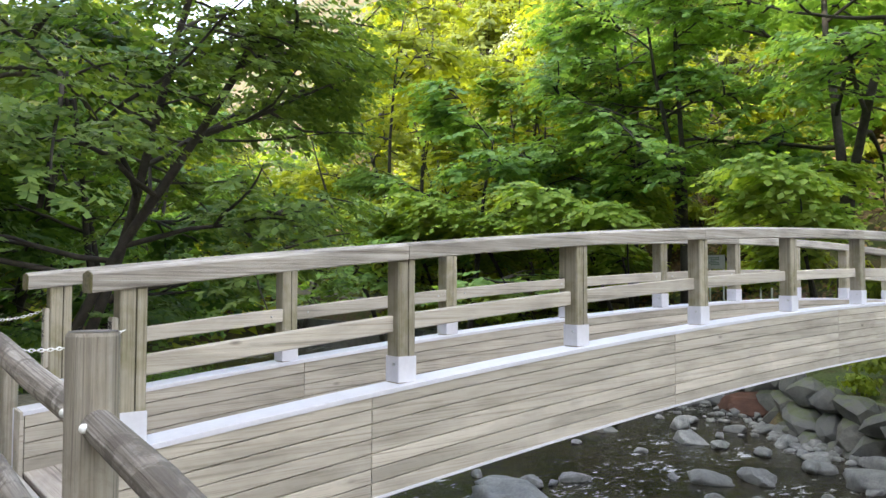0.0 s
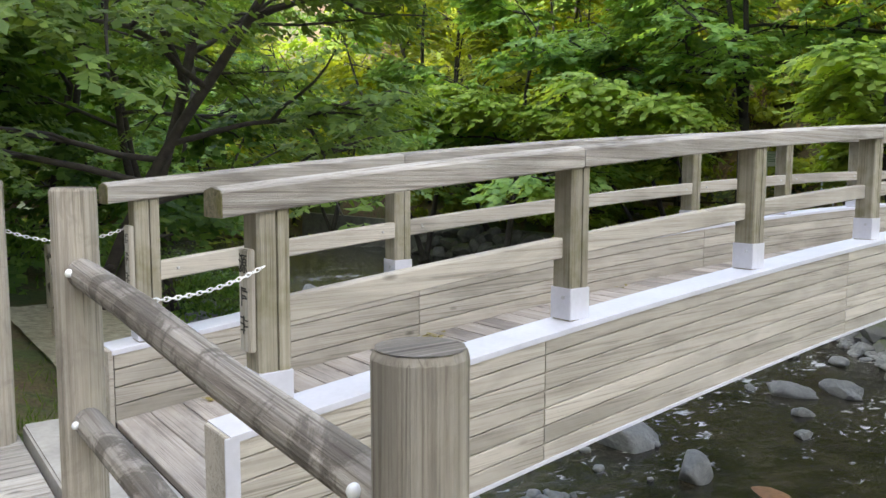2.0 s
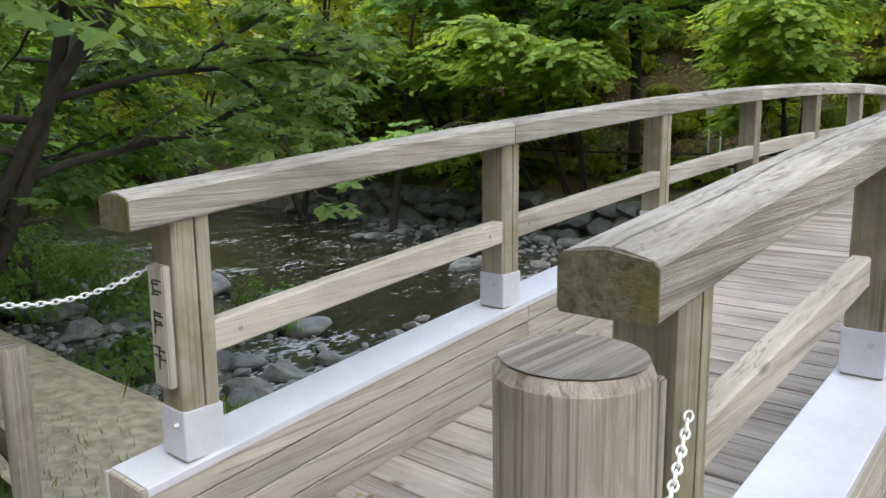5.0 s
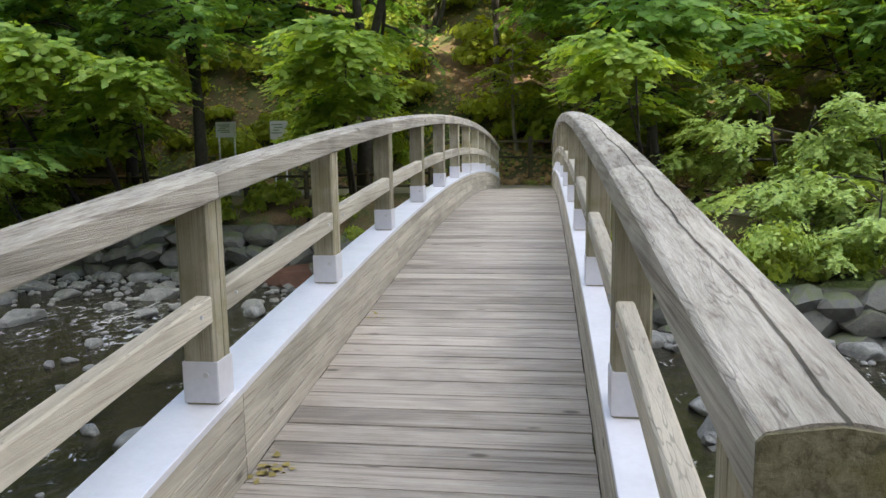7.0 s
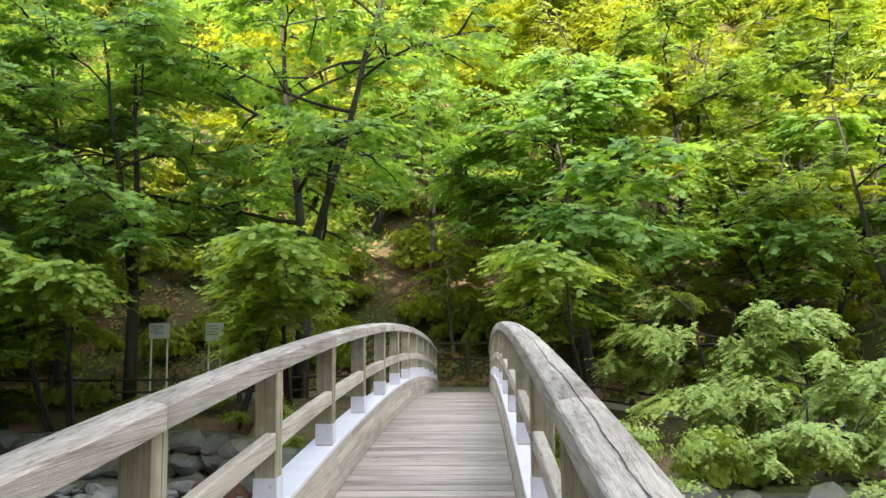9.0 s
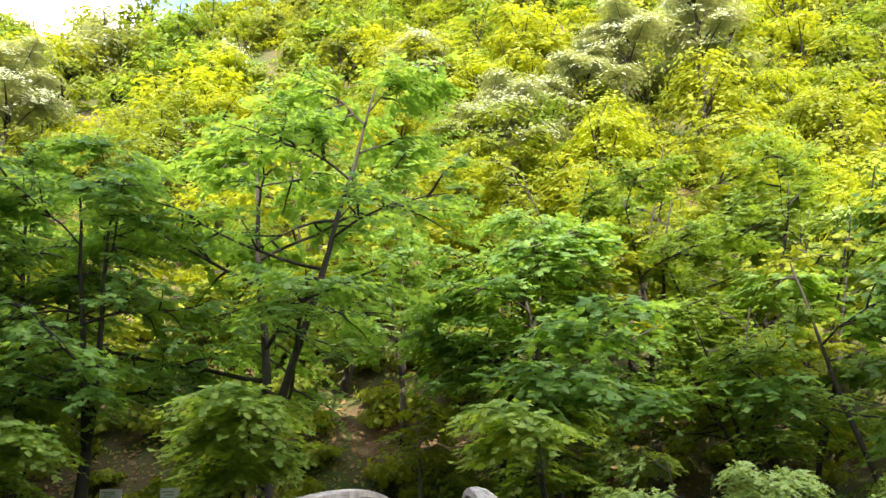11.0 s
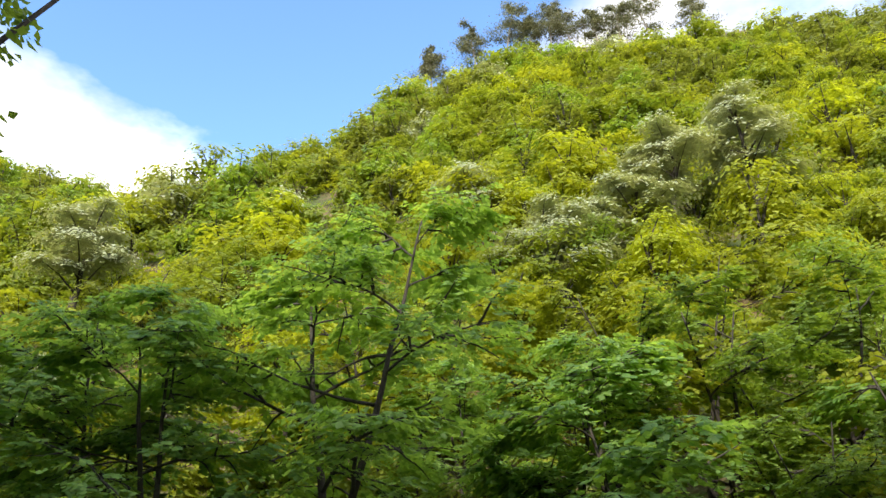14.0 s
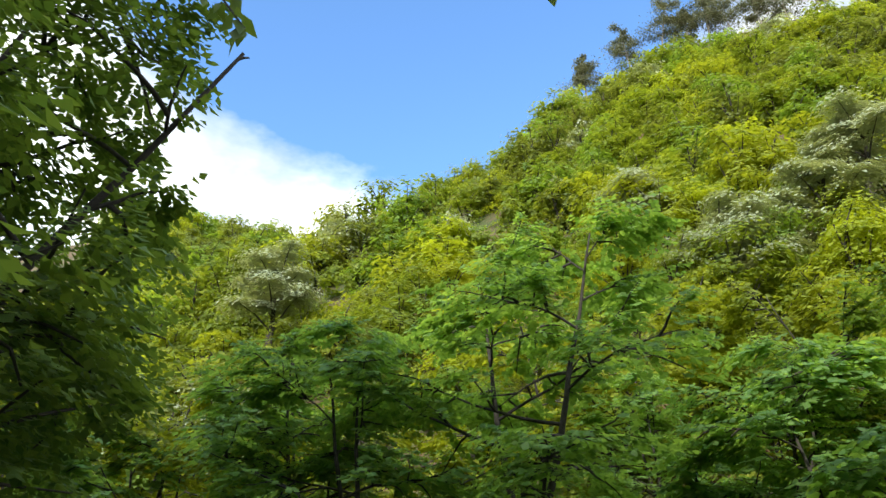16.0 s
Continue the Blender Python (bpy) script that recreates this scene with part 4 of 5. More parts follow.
def grown(form, x, y, rad, tall, rz, sink):
    """One slope tree in its place: limbs and leaves."""
    (v, f), q = form
    cs, sn = math.cos(rz), math.sin(rz)
    R = np.array(((cs, -sn, 0), (sn, cs, 0), (0, 0, 1))).T * np.array((1, 1, tall))
    o = np.array((x, y, float(land(x, y)) - sink))
    return (v * rad @ R + o, f), q * rad @ R + o


spots = scatter(5, 760, 37, 165, 0.85, 0.62)
spots += [(r_.uniform(-85, -40), r_.uniform(-12, 27), r_.uniform(3, 5)) for r_ in (np.random.default_rng(3),) for _ in range(120)]
spots += [(a_, b_, c_) for a_, b_, c_ in scatter(6, 240, 24, 75, 1.3, 0.62) if a_ < -27 - 0.5 * (b_ - 30)]
r5 = np.random.default_rng(55)
HUES = ((leaf_green, "green"), (leaf_yellow, "sunlit yellow-green"), (leaf_mid, "fresh green"), (leaf_lime, "bright lime-green"), (leaf_olive, "muted olive-green"), (leaf_silver, "pale grey-green"))
leaves, limbs_ = [[] for _ in HUES], []
for i, (x, y, rad) in enumerate(spots):
    odds = np.array((0.30, 0.26, 0.14, 0.13, 0.13, 0.04))
    if x > 8 and y < 60:
        odds = np.array((0.22, 0.22, 0.10, 0.40, 0.05, 0.01))
    elif y > 95 or x < -30:
        odds = np.array((0.34, 0.16, 0.12, 0.06, 0.28, 0.04))
    k = int(r5.choice(6, p=odds / odds.sum()))
    near_ = 30 < y < 60 and -34 < x < 40
    form = HILL_NEAR[i % 4] if near_ else HILL_FAR[i % 5]
    tall = r5.uniform(0.75, 1.12)
    w, q = grown(form, x, y, rad * (1.0 if near_ else 1.08), tall, r5.uniform(0, 6.28), rad * (0.55 if near_ else 1.15) * tall)
    leaves[k].append(q), limbs_.append(w)
for (lm, lab), q in zip(HUES, leaves):
    tagged(new("hillside_forest", quads_mesh("hillside_forest", np.concatenate(q), lm, 3)), "dense " + lab + " woodland covering the steep slope", "forest", kind="stuff")
v, f = merge(limbs_)
tagged(new("hillside_trunks", mesh_from("hillside_trunks", v, f, bark)), "dark trunks and limbs among the woodland of the slope", "tree trunks", kind="stuff")

# unseen woods added on the near-side slope behind the walker, to keep off the sun
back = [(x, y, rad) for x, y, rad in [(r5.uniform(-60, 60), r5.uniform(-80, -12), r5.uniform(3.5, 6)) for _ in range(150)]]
tagged(new("wooded_bank", quads_mesh("wooded_bank", crowns(77, back, 1.2, 26, 26, 1.3), leaf_blue, 3)), "unseen dark woodland added on the slope behind the path to cast shade", "forest", kind="stuff")


# ---- silver-leaved trees and ridge pines ----
SILVER = [hill_tree(250 + i, 0.080, 12000, 11) for i in range(3)]
for i, (x, y, top, rad) in enumerate(((25.0, 61, 48.5, 5.0), (17.0, 60, 46.5, 4.6), (12.3, 55.5, 38.0, 4.4), (6.0, 51, 32.8, 3.8), (2.6, 50, 30.5, 3.2), (-1.8, 60, 43.5, 3.8), (-33, 50, 36.5, 4.0))):
    base = top - 2.75 * rad * 0.8
    w, q = grown(SILVER[i % 3], 0, 0, rad, 0.8, i * 1.7, float(land(0, 0)))
    th = empty("silver_tree", "tree with tiers of silvery pale leaves on the green slope", "tree", "silver-leaved trees", Matrix.Translation((x, y, base)))
    put("trunk", mesh_from("trunk", w[0], w[1], bark, True), th)
    put("bole", mesh_from("bole", *tube_arrays([(0, 0, float(land(x, y)) - base - 1), (0, 0, 0.1)], [0.34, 0.30], 7), bark, True), th)
    put("crown", quads_mesh("crown", q, leaf_silver, 3), th)


def pine(seed, h):
    r = np.random.default_rng(seed)
    trunk, _ = curve((0, 0, -1), (0.05, 0, 1), h + 1, 10, (0.1, 0, 0.1), r, 0.12)
    tubes, Q = [tube_arrays(trunk, np.linspace(0.34, 0.07, 11), 7, False)], []
    for i in range(15):
        f = 0.42 + 0.58 * i / 14
        base = trunk[int(f * 10)]
        az, L = i * 2.4 + r.normal(0, 0.3), (1.15 - f * 0.75) * h * 0.40 * r.uniform(0.6, 1.2)
        limb, _ = curve(base, (math.cos(az), math.sin(az), 0.25), L, 4, (0, 0, 0.1), r, 0.2)
        tubes.append(tube_arrays(limb, np.linspace(0.07, 0.02, 5), 5, False))
        for q in (2, 3, 4):
            n_ = 120
            c = limb[q] + r.normal(0, 1, (n_, 3)) * np.array((1.0, 1.0, 0.10)) * L * 0.26
            ax = unit(r.normal(0, 1, (n_, 3)) + np.array((0, 0, 0.5)))
            Q.append(leaf_quads(c, ax, r.normal(0, 1, (n_, 3)), 0.75 * r.uniform(0.6, 1.2, n_), 0.18, 0.0))
    return merge(tubes), np.concatenate(Q)


pine_forms = [pine(1, 19), pine(2, 16), pine(3, 21)]
pines = {}
for i, az in enumerate((-13.5, -11.5, -9.0, -7.0, -5.0, -2.5, 0.5, 5.0, -16.5, -20)):
    d = np.linspace(60, 190, 140)
    px, py = 0.7 + d * math.sin(radians(-az)), -1 + d * math.cos(radians(az))
    k = int(np.argmax((land(px, py) - 1.7) / d))
    m = Matrix.Translation((px[k], py[k], float(land(px[k], py[k])) + 0.4)) @ Matrix.Rotation(i * 1.3, 4, "Z")
    if i % 3 in pines:
        copy_thing(pines[i % 3], m)
    else:
        pines[i % 3] = tree_thing("pine_tree", pine_forms[i % 3], leaf_pine, bark_pale, "tall thin pine standing on the ridge", m, "ridge pines")

r10 = np.random.default_rng(10)
fill = [(r10.uniform(-1.0, 0.75) * (8 + 0.85 * y_), y_, r10.uniform(1.4, 2.6)) for y_ in r10.uniform(36, 105, 430)]
tagged(new("hillside_shrubs", quads_mesh("hillside_shrubs", crowns(105, fill, 0.55, 13, 28, 0.7), leaf_green, 3)), "low green scrub between the trees of the slope", "shrubs", kind="stuff")
wall_sh = [(r9_.uniform(3.0, 16), r9_.uniform(14.2, 15.2), r9_.uniform(0.5, 0.9)) for r9_ in (np.random.default_rng(44),) for _ in range(6)]
tagged(new("wall_plants", quads_mesh("wall_plants", crowns(106, wall_sh, 0.17, 22, 50, 1.1), leaf_maple, 3)), "light green bushes hanging over the stone wall", "plants", kind="stuff")

# pale straight trunk and undergrowth
pale = tree_thing("pale_trunk_tree", broadleaf(41, 15, 3.0, 0.17, 0.22, 420, 12, 0.62), leaf_yellow, bark_pale, "straight tree with a pale bare trunk", stand(7.3, 28.7))
tree_thing("young_tree", broadleaf(42, 5.5, 1.6, 0.10, 0.18, 120, 12, 0.55), leaf_green, bark_pale, "young tree with a thin pale trunk at the path", stand(-0.55, 29.5))
r9 = np.random.default_rng(99)
sh = [(r9.uniform(-32, 26), r9.uniform(27, 39), r9.uniform(0.5, 1.15)) for _ in range(260)]
tagged(new("hillside_shrubs", quads_mesh("hillside_shrubs", crowns(101, sh[:170], 0.36, 16, 26, 0.7), leaf_yellow, 3)), "low yellow-green shrubs on the hillside", "shrubs", kind="stuff")
tagged(new("hillside_shrubs", quads_mesh("hillside_shrubs", crowns(102, sh[170:], 0.36, 16, 26, 0.7), leaf_green, 3)), "low green shrubs on the hillside", "shrubs", kind="stuff")
def litter(seed, label, tint, n):
    """Dead leaves strewn over the foot of the slope, thicker in drifts."""
    r = np.random.default_rng(seed)
    c = np.stack([r.uniform(-20, 16, n), 25.8 + 12 * r.uniform(0, 1, n) ** 1.2, np.zeros(n)], 1)
    drift = np.array([noise.noise((a * 0.5, b * 0.5, seed)) for a, b in c[:, :2]])
    c = c[drift > -0.15]
    n = len(c)
    c[:, 2] = land(c[:, 0], c[:, 1]) + 0.06 + r.uniform(0, 0.08, n)
    nrm = np.array((0, -0.7, 1.0)) + r.normal(0, 0.35, (n, 3))
    ax = np.cross(nrm, r.normal(0, 1, (n, 3)))
    q = leaf_quads(c, ax, nrm, 0.22 * r.uniform(0.6, 1.4, n), 0.36)
    return tagged(new("leaf_litter", quads_mesh("leaf_litter", q, tint)), label, "leaf litter", kind="stuff")


litter(71, "brown dead leaves strewn over the foot of the slope", leaf_mat("dead_leaf_brown", (0.13, 0.075, 0.035), (0.34, 0.21, 0.10), 0.2), 9000)
litter(72, "low weeds and olive leaves among the litter of the slope", leaf_mat("weed_olive", (0.13, 0.15, 0.04), (0.30, 0.33, 0.09), 0.4), 6000)
bank_sh = [(x_, float(wall_y(x_)) + r9.uniform(0.1, 1.6), r9.uniform(0.3, 0.65)) for x_ in r9.uniform(-30, 24, 130)]
bank_sh = [b_ for b_ in bank_sh if abs(b_[0] - CX) > 1.8]
tagged(new("bank_plants", quads_mesh("bank_plants", crowns(103, bank_sh, 0.24, 12, 22, 0.7), leaf_green, 3)), "ferns and weeds along the top of the stone wall", "plants", kind="stuff")
left_sh = [(r9.uniform(-24, -9), r9.uniform(-3, 7.5), r9.uniform(0.5, 1.2)) for _ in range(60)]
tagged(new("bank_plants", quads_mesh("bank_plants", crowns(104, left_sh, 0.2, 16, 26, 0.8), leaf_blue, 3)), "dark shrubs under the trees of the bank", "plants", kind="stuff")

# ---- stones ----
def boulder(seed, flat=0.7, sub=3):
    bm = bmesh.new()
    bmesh.ops.create_icosphere(bm, subdivisions=sub, radius=1.0)
    o = Vector((seed * 7.1, seed * 3.3, seed * 1.7))
    rc = random.Random(seed)
    cuts = [(Vector((rc.gauss(0, 1), rc.gauss(0, 1), rc.gauss(0, 0.8))).normalized(), rc.uniform(0.58, 0.85)) for _ in range(11)]
    for v in bm.verts:
        d = v.co.normalized()
        k = 1 + 0.34 * noise.noise(d * 1.1 + o) + 0.17 * noise.noise(d * 2.6 + o) + 0.09 * noise.noise(d * 5.5 + o) + 0.04 * noise.noise(d * 12 + o)
        f = d * k
        for cut, reach in cuts:
            over = f.dot(cut) - reach
            if over > 0:
                f -= cut * (over * 0.92)
        v.co = Vector((f.x * 1.15, f.y, f.z * flat))
    return bm


rock_meshes = []
for i in range(7):
    me = bm_mesh("boulder", boulder(i + 1, 0.55 + 0.05 * (i % 4), 4 if i < 1 else 3), rock_grey)
    me.polygons.foreach_set("use_smooth", [i % 2 == 0] * len(me.polygons))
    rock_meshes.append(me)


def river_rock(i, x, y, z, r, label="grey water-worn boulder in the stream"):
    ob = new("boulder", rock_meshes[i % 7])
    ob.matrix_basis = Matrix.Translation((x, y, z)) @ Euler((0.2 * math.sin(i), 0.2 * math.cos(i * 1.7), i * 1.9)).to_matrix().to_4x4() @ Matrix.Diagonal((r, r * (0.75 + 0.2 * math.sin(i * 3.0)), r * 0.8, 1))
    return tagged(ob, label, "boulder", "stream boulders")


BIG = [(-3.5, 7.3, 0.95), (-3.9, 5.6, 0.6), (-2.9, 11.4, 0.40), (-2.4, 12.2, 0.38), (-0.9, 13.6, 0.75), (-5.2, 14.3, 0.45), (-6.3, 15.6, 0.5), (-7.2, 6.8, 0.5), (-8.0, 8.2, 0.38), (-4.8, 8.0, 0.5), (-6.5, 5.4, 0.42),
       (-10, 7.6, 0.6), (-12, 8.6, 0.7), (-14.5, 8.3, 0.7), (-11.5, 14.6, 0.6), (-9.5, 17.2, 0.5), (-1.8, 7.0, 0.45), (3.0, 9.0, 0.6), (4.6, 11.5, 0.7), (5.5, 15.5, 0.55), (7.5, 17.5, 0.7)]
for i, (x, y, r_) in enumerate(BIG):
    y = min(y, float(wall_y(x)) - 0.9)
    river_rock(i, x, y, WATER + 0.05, r_, "large pale boulder standing in the stream" if r_ > 0.65 else "grey water-worn boulder in the stream")
rr = np.random.default_rng(17)
for i in range(260):
    if i < 110:
        x, y, r_ = rr.uniform(-20, 12), 20.0 - abs(rr.normal(0, 1.7)), rr.uniform(0.16, 0.50)
    elif i < 185:
        x, y, r_ = rr.uniform(-20, -4.5), 4.2 + abs(rr.normal(0, 1.6)) + 0.12 * abs(rr.normal(0, 1)), rr.uniform(0.14, 0.42)
    else:
        x, y, r_ = rr.uniform(-9, 5), rr.uniform(8, 18), rr.uniform(0.12, 0.36)
    y = min(y, float(wall_y(x)) - 0.55 - 0.9 * (i % 7) / 7)
    river_rock(i + 40, x, y, max(WATER, float(land(x, y))) + r_ * 0.15, r_)
peb = []
pebble_meshes = [bm_mesh("pebble", boulder(i + 41, 0.6, 2), rock_grey) for i in range(3)]
pm = [np.array([v.co[:] for v in me.vertices]) for me in pebble_meshes]
pf = [[tuple(p.vertices) for p in me.polygons] for me in pebble_meshes]
for i in range(1100):
    if i % 2:
        x, y = rr.uniform(-18, 10), 19.9 - abs(rr.normal(0, 2.0))
    else:
        x, y = rr.uniform(-16, -2.0), 2.4 + abs(rr.normal(0, 1.9))
    y = min(y, float(wall_y(x)) - 0.5 - 1.2 * (i % 11) / 11)
    r_ = rr.uniform(0.05, 0.14)
    z = max(WATER + 0.0, float(land(x, y))) + 0.02
    a_ = rr.uniform(0, 6.28)
    R_ = np.array([[math.cos(a_), -math.sin(a_), 0], [math.sin(a_), math.cos(a_), 0], [0, 0, 1]])
    peb.append((pm[i % 3] @ R_.T * r_ + np.array((x, y, z)), pf[i % 3]))
v, f = merge(peb)
tagged(new("pebbles", mesh_from("pebbles", v, f, rock_grey, True)), "small grey stones along both shores", "pebbles", kind="stuff")

# dry-laid retaining wall of the far bank
wb, wx = bmesh.new(), (-40, -7.0, -3.4, 0, 6, 24, 40)
rings = []
for x in wx:
    yb, zt = float(wall_y(x)), -1.12 - 0.45 * float(sstep(-6, -2, x))
    rings.append([wb.verts.new(c) for c in ((x, yb - 0.2, -3.1), (x, yb + 0.35, -3.1), (x, yb + 0.35, zt), (x, yb - 0.1, zt))])
for a_, b_ in zip(rings, rings[1:]):
    for j in range(4):
        wb.faces.new((a_[j], b_[j], b_[(j + 1) % 4], a_[(j + 1) % 4]))
wb.faces.new(rings[0]), wb.faces.new(rings[-1][::-1])
bmesh.ops.recalc_face_normals(wb, faces=wb.faces[:])
wall_back = part("wall_far_bank", wb, rock_wall, None)
tagged(wall_back, "retaining wall of rough mossy boulders along the far bank", "stone wall", kind="structure")
wall_meshes = []
for i in range(5):
    me = bm_mesh("stone", boulder(i + 21, 0.85, 2), rock_wall)
    me.polygons.foreach_set("use_smooth", [False] * len(me.polygons))
    wall_meshes.append(me)
n_st = 0
for row in range(3):
    x = -27.0 + 0.4 * row
    while x < 23:
        w_ = rr.uniform(0.55, 1.1)
        xm = x + w_ / 2
        zc = -2.55 + (0.55 - 0.12 * float(sstep(-6, -2, xm))) * row + rr.uniform(-0.14, 0.14)
        put("stone", wall_meshes[n_st % 5], wall_back, "", Matrix.Translation((xm, float(wall_y(xm)) - 0.42 + 0.10 * row, zc)) @ Euler((rr.uniform(-0.3, 0.3), rr.uniform(-0.4, 0.4), rr.uniform(-0.4, 0.4) - (0.8 if -7 < xm < -3.4 else 0.0))).to_matrix().to_4x4() @ Matrix.Diagonal((w_ * 0.62, 0.52, 0.46, 1)))
        n_st += 1
        x += w_ * 0.93

# ---- far bank: path, fence, signs ----
px_ = np.linspace(-60, 60, 121)
strip = [(x, y, float(land(x, y)) + 0.035) for y in (22.5, 23.5, 24.6, 25.6) for x in px_]
tagged(new("path", mesh_from("path", strip, [(j * 121 + i, j * 121 + i + 1, j * 121 + i + 122, j * 121 + i + 121) for j in range(3) for i in range(120)], path_mat)), "pale packed-earth path along the far bank", "path", kind="structure")


def far_post(x, y, z, h):
    th = empty("fence_post", "brown wooden fence post beside the path, tree shade in its colour", "fence post", "far fence posts", Matrix.Translation((x, y, z)))
    v, f = tube_arrays([(0, 0, -0.3), (0, 0, h * 0.5), (0, 0, h - 0.02), (0, 0, h)], [0.085, 0.083, 0.08, 0.06], 9, True, 0.02)
    put("shaft", mesh_from("shaft", v, f, wood_shaded), th)
    return th


fx = [x for x in np.arange(-29, 26, 2.0) if abs(x - CX) > 1.4]
first_post = far_post(fx[0], 22.1, float(land(fx[0], 22.1)), 0.85)
for x in fx[1:]:
    copy_thing(first_post, Matrix.Translation((x, 22.1, float(land(x, 22.1)))))
for x0, x1 in zip(fx, fx[1:]):
    if x1 - x0 > 2.5:
        continue
    for dz in (0.68, 0.30):
        log_rail((x0, 22.1, float(land(x0, 22.1)) + dz), (x1, 22.1, float(land(x1, 22.1)) + dz), 0.042, "brown wooden rail of the path fence, tree shade in its colour", False, wood_shaded)
ex = [-3.2, -1.6, 0.0, 1.6, 3.2]
for x in ex:
    copy_thing(first_post, Matrix.Translation((x, 26.4, 0.1)) @ Matrix.Diagonal((1, 1, 1.6, 1)))
for x0, x1 in zip(ex, ex[1:]):
    for z_ in (0.72, 1.28):
        log_rail((x0, 26.4, z_), (x1, 26.4, z_), 0.045, "brown rail of the fence facing the bridge, tree shade in its colour", False, wood_shaded)


def sign(x, y, z, w_, h_, legs, label, panel):
    g = float(land(x, y))
    th = empty("sign", label, "sign", "path signs", Matrix.Translation((x, y, g)))
    b_ = part("board", box(w_, 0.03, h_, 0.004, (0, 0, z - g)), sign_white, th)
    for k in legs:
        part("leg", box(0.05, 0.05, z - g, 0.005, (k, 0.04, (z - g) / 2)), sign_white, th)
    bm = bmesh.new()
    for k in range(panel):
        bmesh.ops.create_cube(bm, size=1, matrix=Matrix.Translation((0.05 * math.sin(k * 2.0) - 0.1 * w_, -0.018, z - g + h_ * (0.3 - 0.6 * k / panel))) @ Matrix.Diagonal((w_ * (0.6 - 0.12 * (k % 3)), 0.004, h_ * 0.06, 1)))
    part("print", bm, plain("faded_print", (0.32, 0.42, 0.30), 0.7), b_, "faded unreadable print")
    return th


sign(-10.4, 24.0, 1.85, 0.72, 0.52, (-0.28, 0.28), "white notice board on two thin legs", 5)
sign(-8.5, 24.0, 1.80, 0.62, 0.62, (-0.2, 0.2), "white notice board with a green picture", 4)
sign(9.0, 24.2, 0.75, 0.85, 0.45, (-0.35,), "white board with pale green print behind the maple", 4)
tagged(part("red_box", box(0.32, 0.25, 0.42, 0.02, (9.6, 24.6, float(land(9.6, 24.6)) + 0.24)), red_paint, None), "small red box standing by the path", "box")
sheet = part("blue_sheet", box(0.9, 0.5, 0.12, 0.04, (12.0, 24.4, float(land(12.0, 24.4)) + 0.09)), blue_paint, None)
tagged(sheet, "folded blue plastic sheet on the path", "plastic sheet")

# staked sapling on the lawn
sap = tree_thing("sapling", broadleaf(51, 4.2, 1.5, 0.06, 0.16, 110, 12, 0.4), leaf_green, bark, "young tree held by wooden stakes", stand(-26, 20.9 + 4))
for k in range(3):
    a_ = k * 2.1
    v, f = tube_arrays([(0.5 * math.cos(a_), 0.5 * math.sin(a_), 0), (0.2 * math.cos(a_), 0.2 * math.sin(a_), 1.5)], [0.035, 0.03], 6)
    put("stake", mesh_from("stake", v, f, wood_shaded), sap)

# ---- grass and litter of the near bank ----
def tuft(name, label, cx, cy, n, rx, ry, h):
    r = np.random.default_rng(int(abs(cx * 100)))
    c = np.stack([cx + r.normal(0, rx, n), cy + r.normal(0, ry, n), np.zeros(n)], 1)
    c[:, 2] = land(c[:, 0], c[:, 1]) - 0.02
    lean = r.normal(0, 0.35, (n, 3))
    ax = np.array((0, 0, 1.0)) + lean
    q = leaf_quads(c, ax, r.normal(0, 1, (n, 3)), h * r.uniform(0.5, 1.2, n), 0.03, 0.0)
    return tagged(new(name, quads_mesh(name, q, grass_mat)), label, "grass", kind="stuff")


tuft("grass", "fresh green grass clump on the gravel bank", -3.3, 2.3, 2600, 0.45, 0.28, 0.38)
tuft("grass", "fresh green grass clump on the gravel bank", -5.4, 2.9, 1600, 0.6, 0.3, 0.34)
tuft("grass", "thin grass along the bank fence", -3.0, 0.4, 1500, 0.9, 0.3, 0.14)
tuft("grass", "thin grass along the bank fence", -1.9, -1.0, 1200, 0.35, 0.5, 0.12)
r8 = np.random.default_rng(8)
n_ = 46
c = np.stack([r8.uniform(CX - 0.74, CX - 0.60, n_), r8.choice((1.9, 2.0, 0.35, 0.5, 4.2), n_) + r8.normal(0, 0.06, n_), np.zeros(n_)], 1)
c[:, 2] = DECK_Z + P(c[:, 1]) + 0.012
q = leaf_quads(c, r8.normal(0, 1, (n_, 3)) * np.array((1, 1, 0.15)), np.array((0, 0, 1.0)) + r8.normal(0, 0.2, (n_, 3)), 0.045 * r8.uniform(0.6, 1.3, n_))
tagged(new("fallen_leaves", quads_mesh("fallen_leaves", q, plain("dry_leaf", (0.25, 0.20, 0.06), 0.8))), "a few dry leaves lying against the kerb", "fallen leaves", kind="stuff")


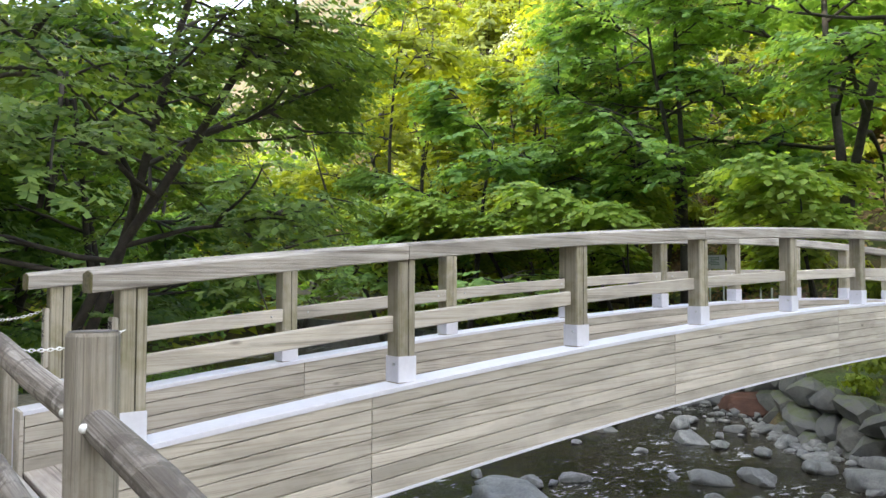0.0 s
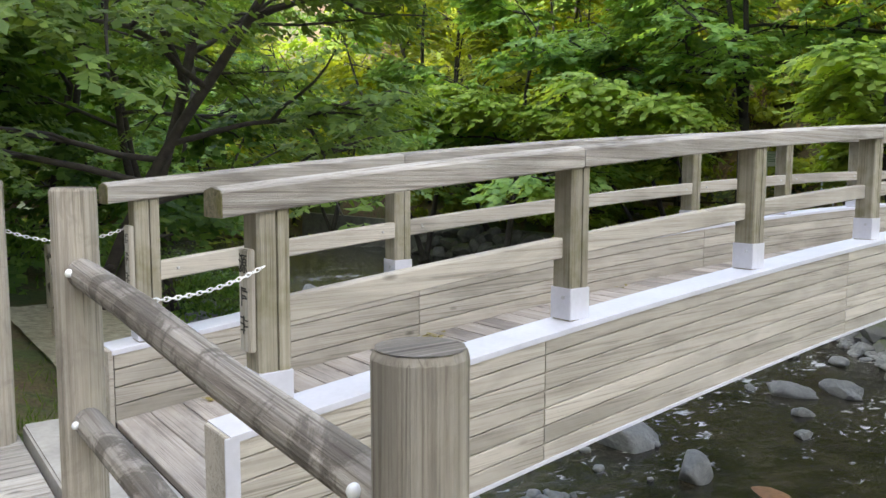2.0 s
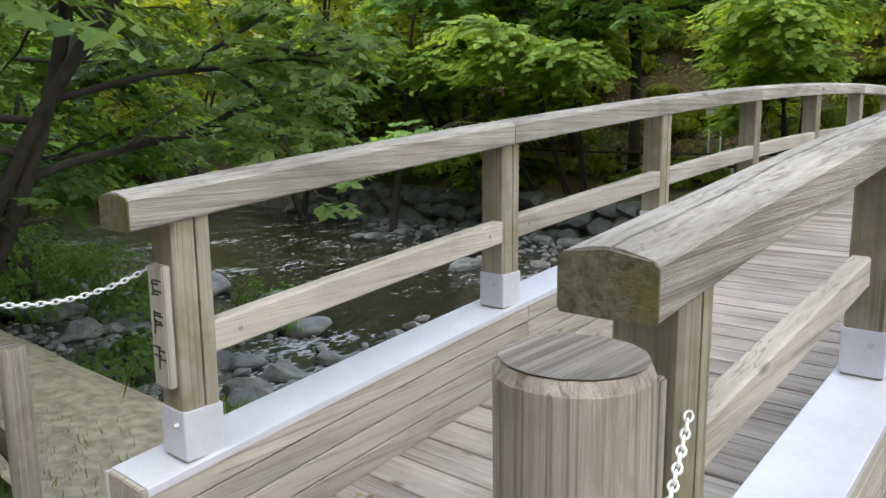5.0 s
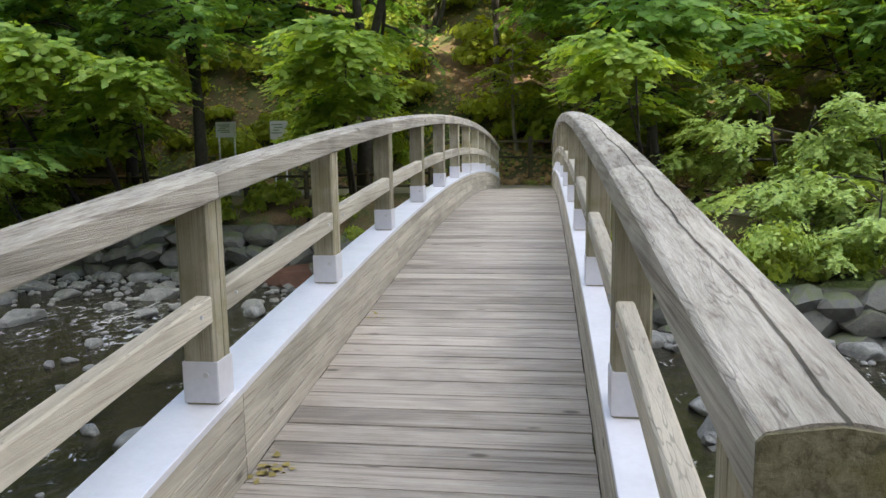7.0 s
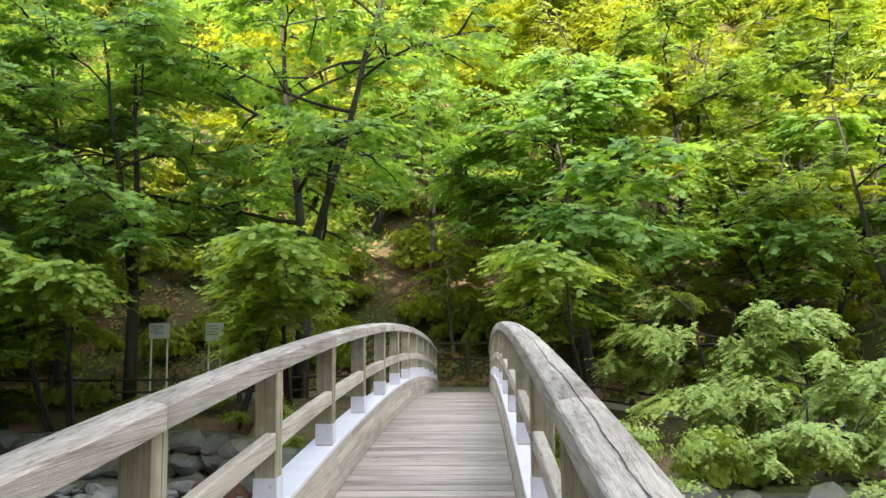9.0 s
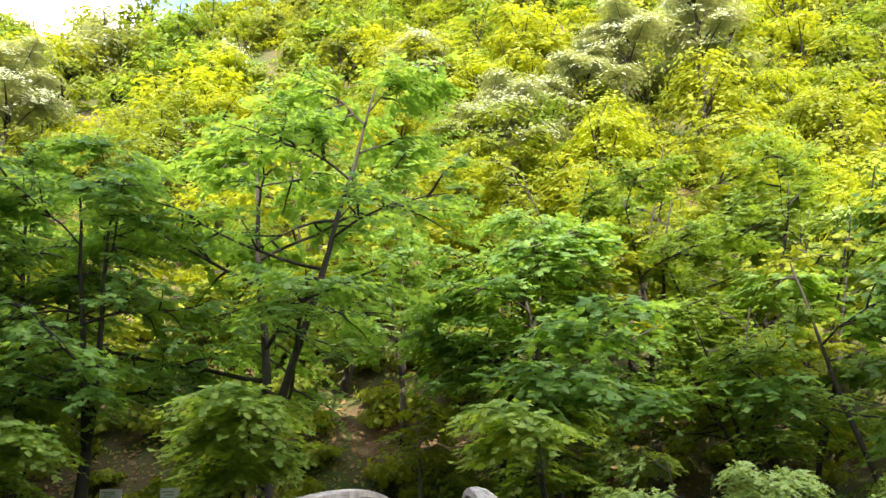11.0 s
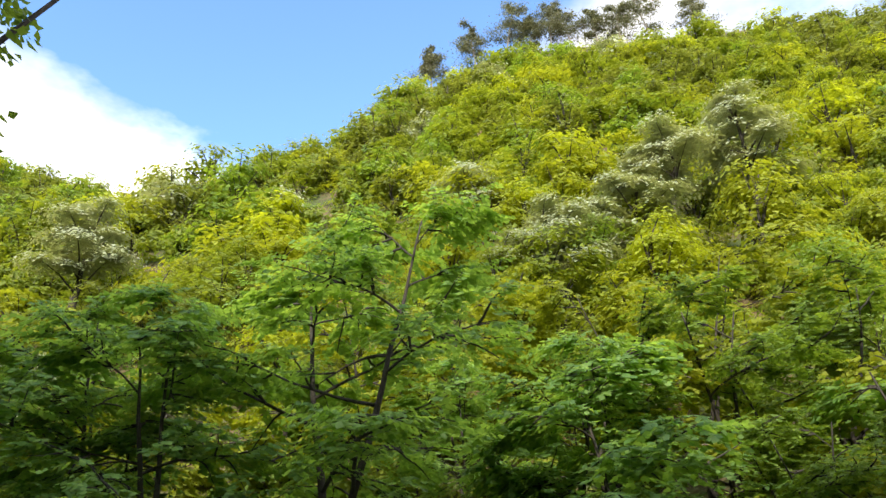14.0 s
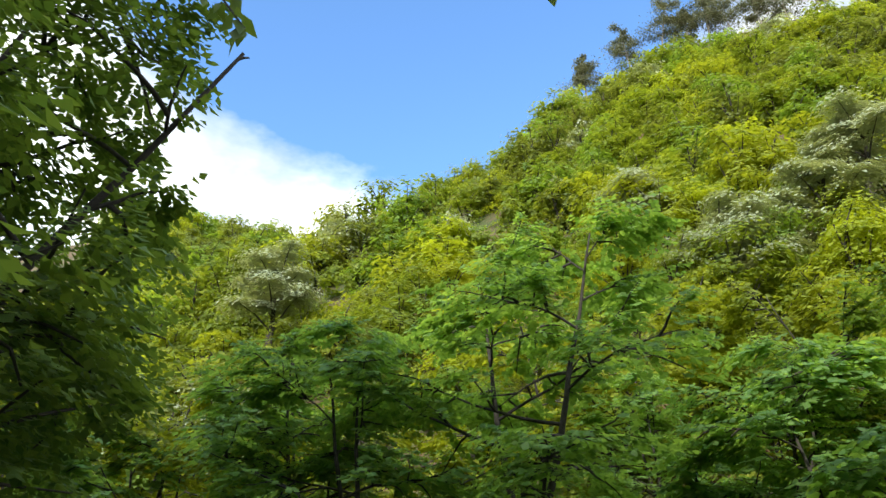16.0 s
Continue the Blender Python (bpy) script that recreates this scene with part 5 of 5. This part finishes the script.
# hanging twigs of the overhanging tree, above the bridge end
r21 = np.random.default_rng(21)
tw_tubes, C, A, N, S = [], [], [], [], []
for a_, b_, c_ in (((-3.4, 1.6, 6.6), (-1.6, 0.9, 5.6), (-0.72, 0.84, 4.05)), ((-1.6, 0.9, 5.6), (-0.5, 0.8, 5.2), (0.12, 1.05, 4.33)), ((-0.5, 0.8, 5.2), (0.2, 0.9, 4.9), (0.48, 1.04, 4.16))):
    t = np.linspace(0, 1, 9)[:, None]
    pts = (1 - t) ** 2 * np.array(a_) + 2 * t * (1 - t) * np.array(b_) + t * t * np.array(c_)
    tw_tubes.append(tube_arrays(pts, np.linspace(0.014, 0.004, 9), 5, False))
    n_ = 24
    f_ = r21.uniform(0.74, 1.0, n_)[:, None]
    base = (1 - f_) ** 2 * np.array(a_) + 2 * f_ * (1 - f_) * np.array(b_) + f_ * f_ * np.array(c_) + r21.normal(0, 0.045, (n_, 3))
    C.append(base), A.append(r21.normal(0, 0.5, (n_, 3)) + np.array((0.1, 0, -1.0))), N.append(r21.normal(0, 1, (n_, 3))), S.append(0.11 * r21.uniform(0.7, 1.15, n_))
v, f = merge(tw_tubes)
off = np.array(OVER)
put("twig", mesh_from("twig", v - off, f, bark), near_tree)
put("hanging_leaves", quads_mesh("hanging_leaves", leaf_quads(np.concatenate(C) - off, np.concatenate(A), np.concatenate(N), np.concatenate(S), 0.30), leaf_over), near_tree)

# gravel of the near bank and rust-coloured soil at the foot of the wall
gxs, gys = np.linspace(-9, -1.25, 26), np.linspace(0.15, 2.9, 11)
gg = [(x, y, float(land(x, y)) + 0.07 + 0.03 * noise.noise((x * 2, y * 2, 1))) for y in gys for x in gxs]
gravel_m = plain("gravel", (0.33, 0.29, 0.215), 0.95, 0, 0.55, 9.0, 0.02)
tagged(new("gravel_bank", mesh_from("gravel_bank", gg, [(j * 26 + i, j * 26 + i + 1, (j + 1) * 26 + i + 1, (j + 1) * 26 + i) for j in range(10) for i in range(25)], gravel_m, True)), "pale gravel and dry moss on the near bank", "gravel", kind="structure")
rust_m = plain("rusty_soil", (0.085, 0.04, 0.028), 0.9, 0, 0.4, 3.0, 0.03)
mound = new("rusty_mound", bm_mesh("rusty_mound", boulder(33, 0.5, 3), rust_m))
mound.matrix_basis = Matrix.Translation((-5.9, 18.9, -2.4)) @ Matrix.Diagonal((1.3, 0.7, 0.8, 1))
tagged(mound, "rust-brown heap of soil at the foot of the wall", "soil heap")
stain = new("boulder", bm_mesh("boulder", boulder(34, 0.35, 2), plain("rusty_stone", (0.20, 0.10, 0.045), 0.7, 0, 0.3, 4.0)))
stain.matrix_basis = Matrix.Translation((-0.9, 7.2, WATER - 0.01)) @ Matrix.Diagonal((0.28, 0.2, 0.14, 1))
tagged(stain, "flat orange-stained stone just above the water", "boulder", "stream boulders")

# the plan is drawn in its own unit: bring every thing to metres
for ob in list(scene.objects):
    if ob.parent is None and ob.type not in {"CAMERA", "LIGHT"}:
        ob.matrix_basis = Matrix.Scale(UNIT, 4) @ ob.matrix_basis
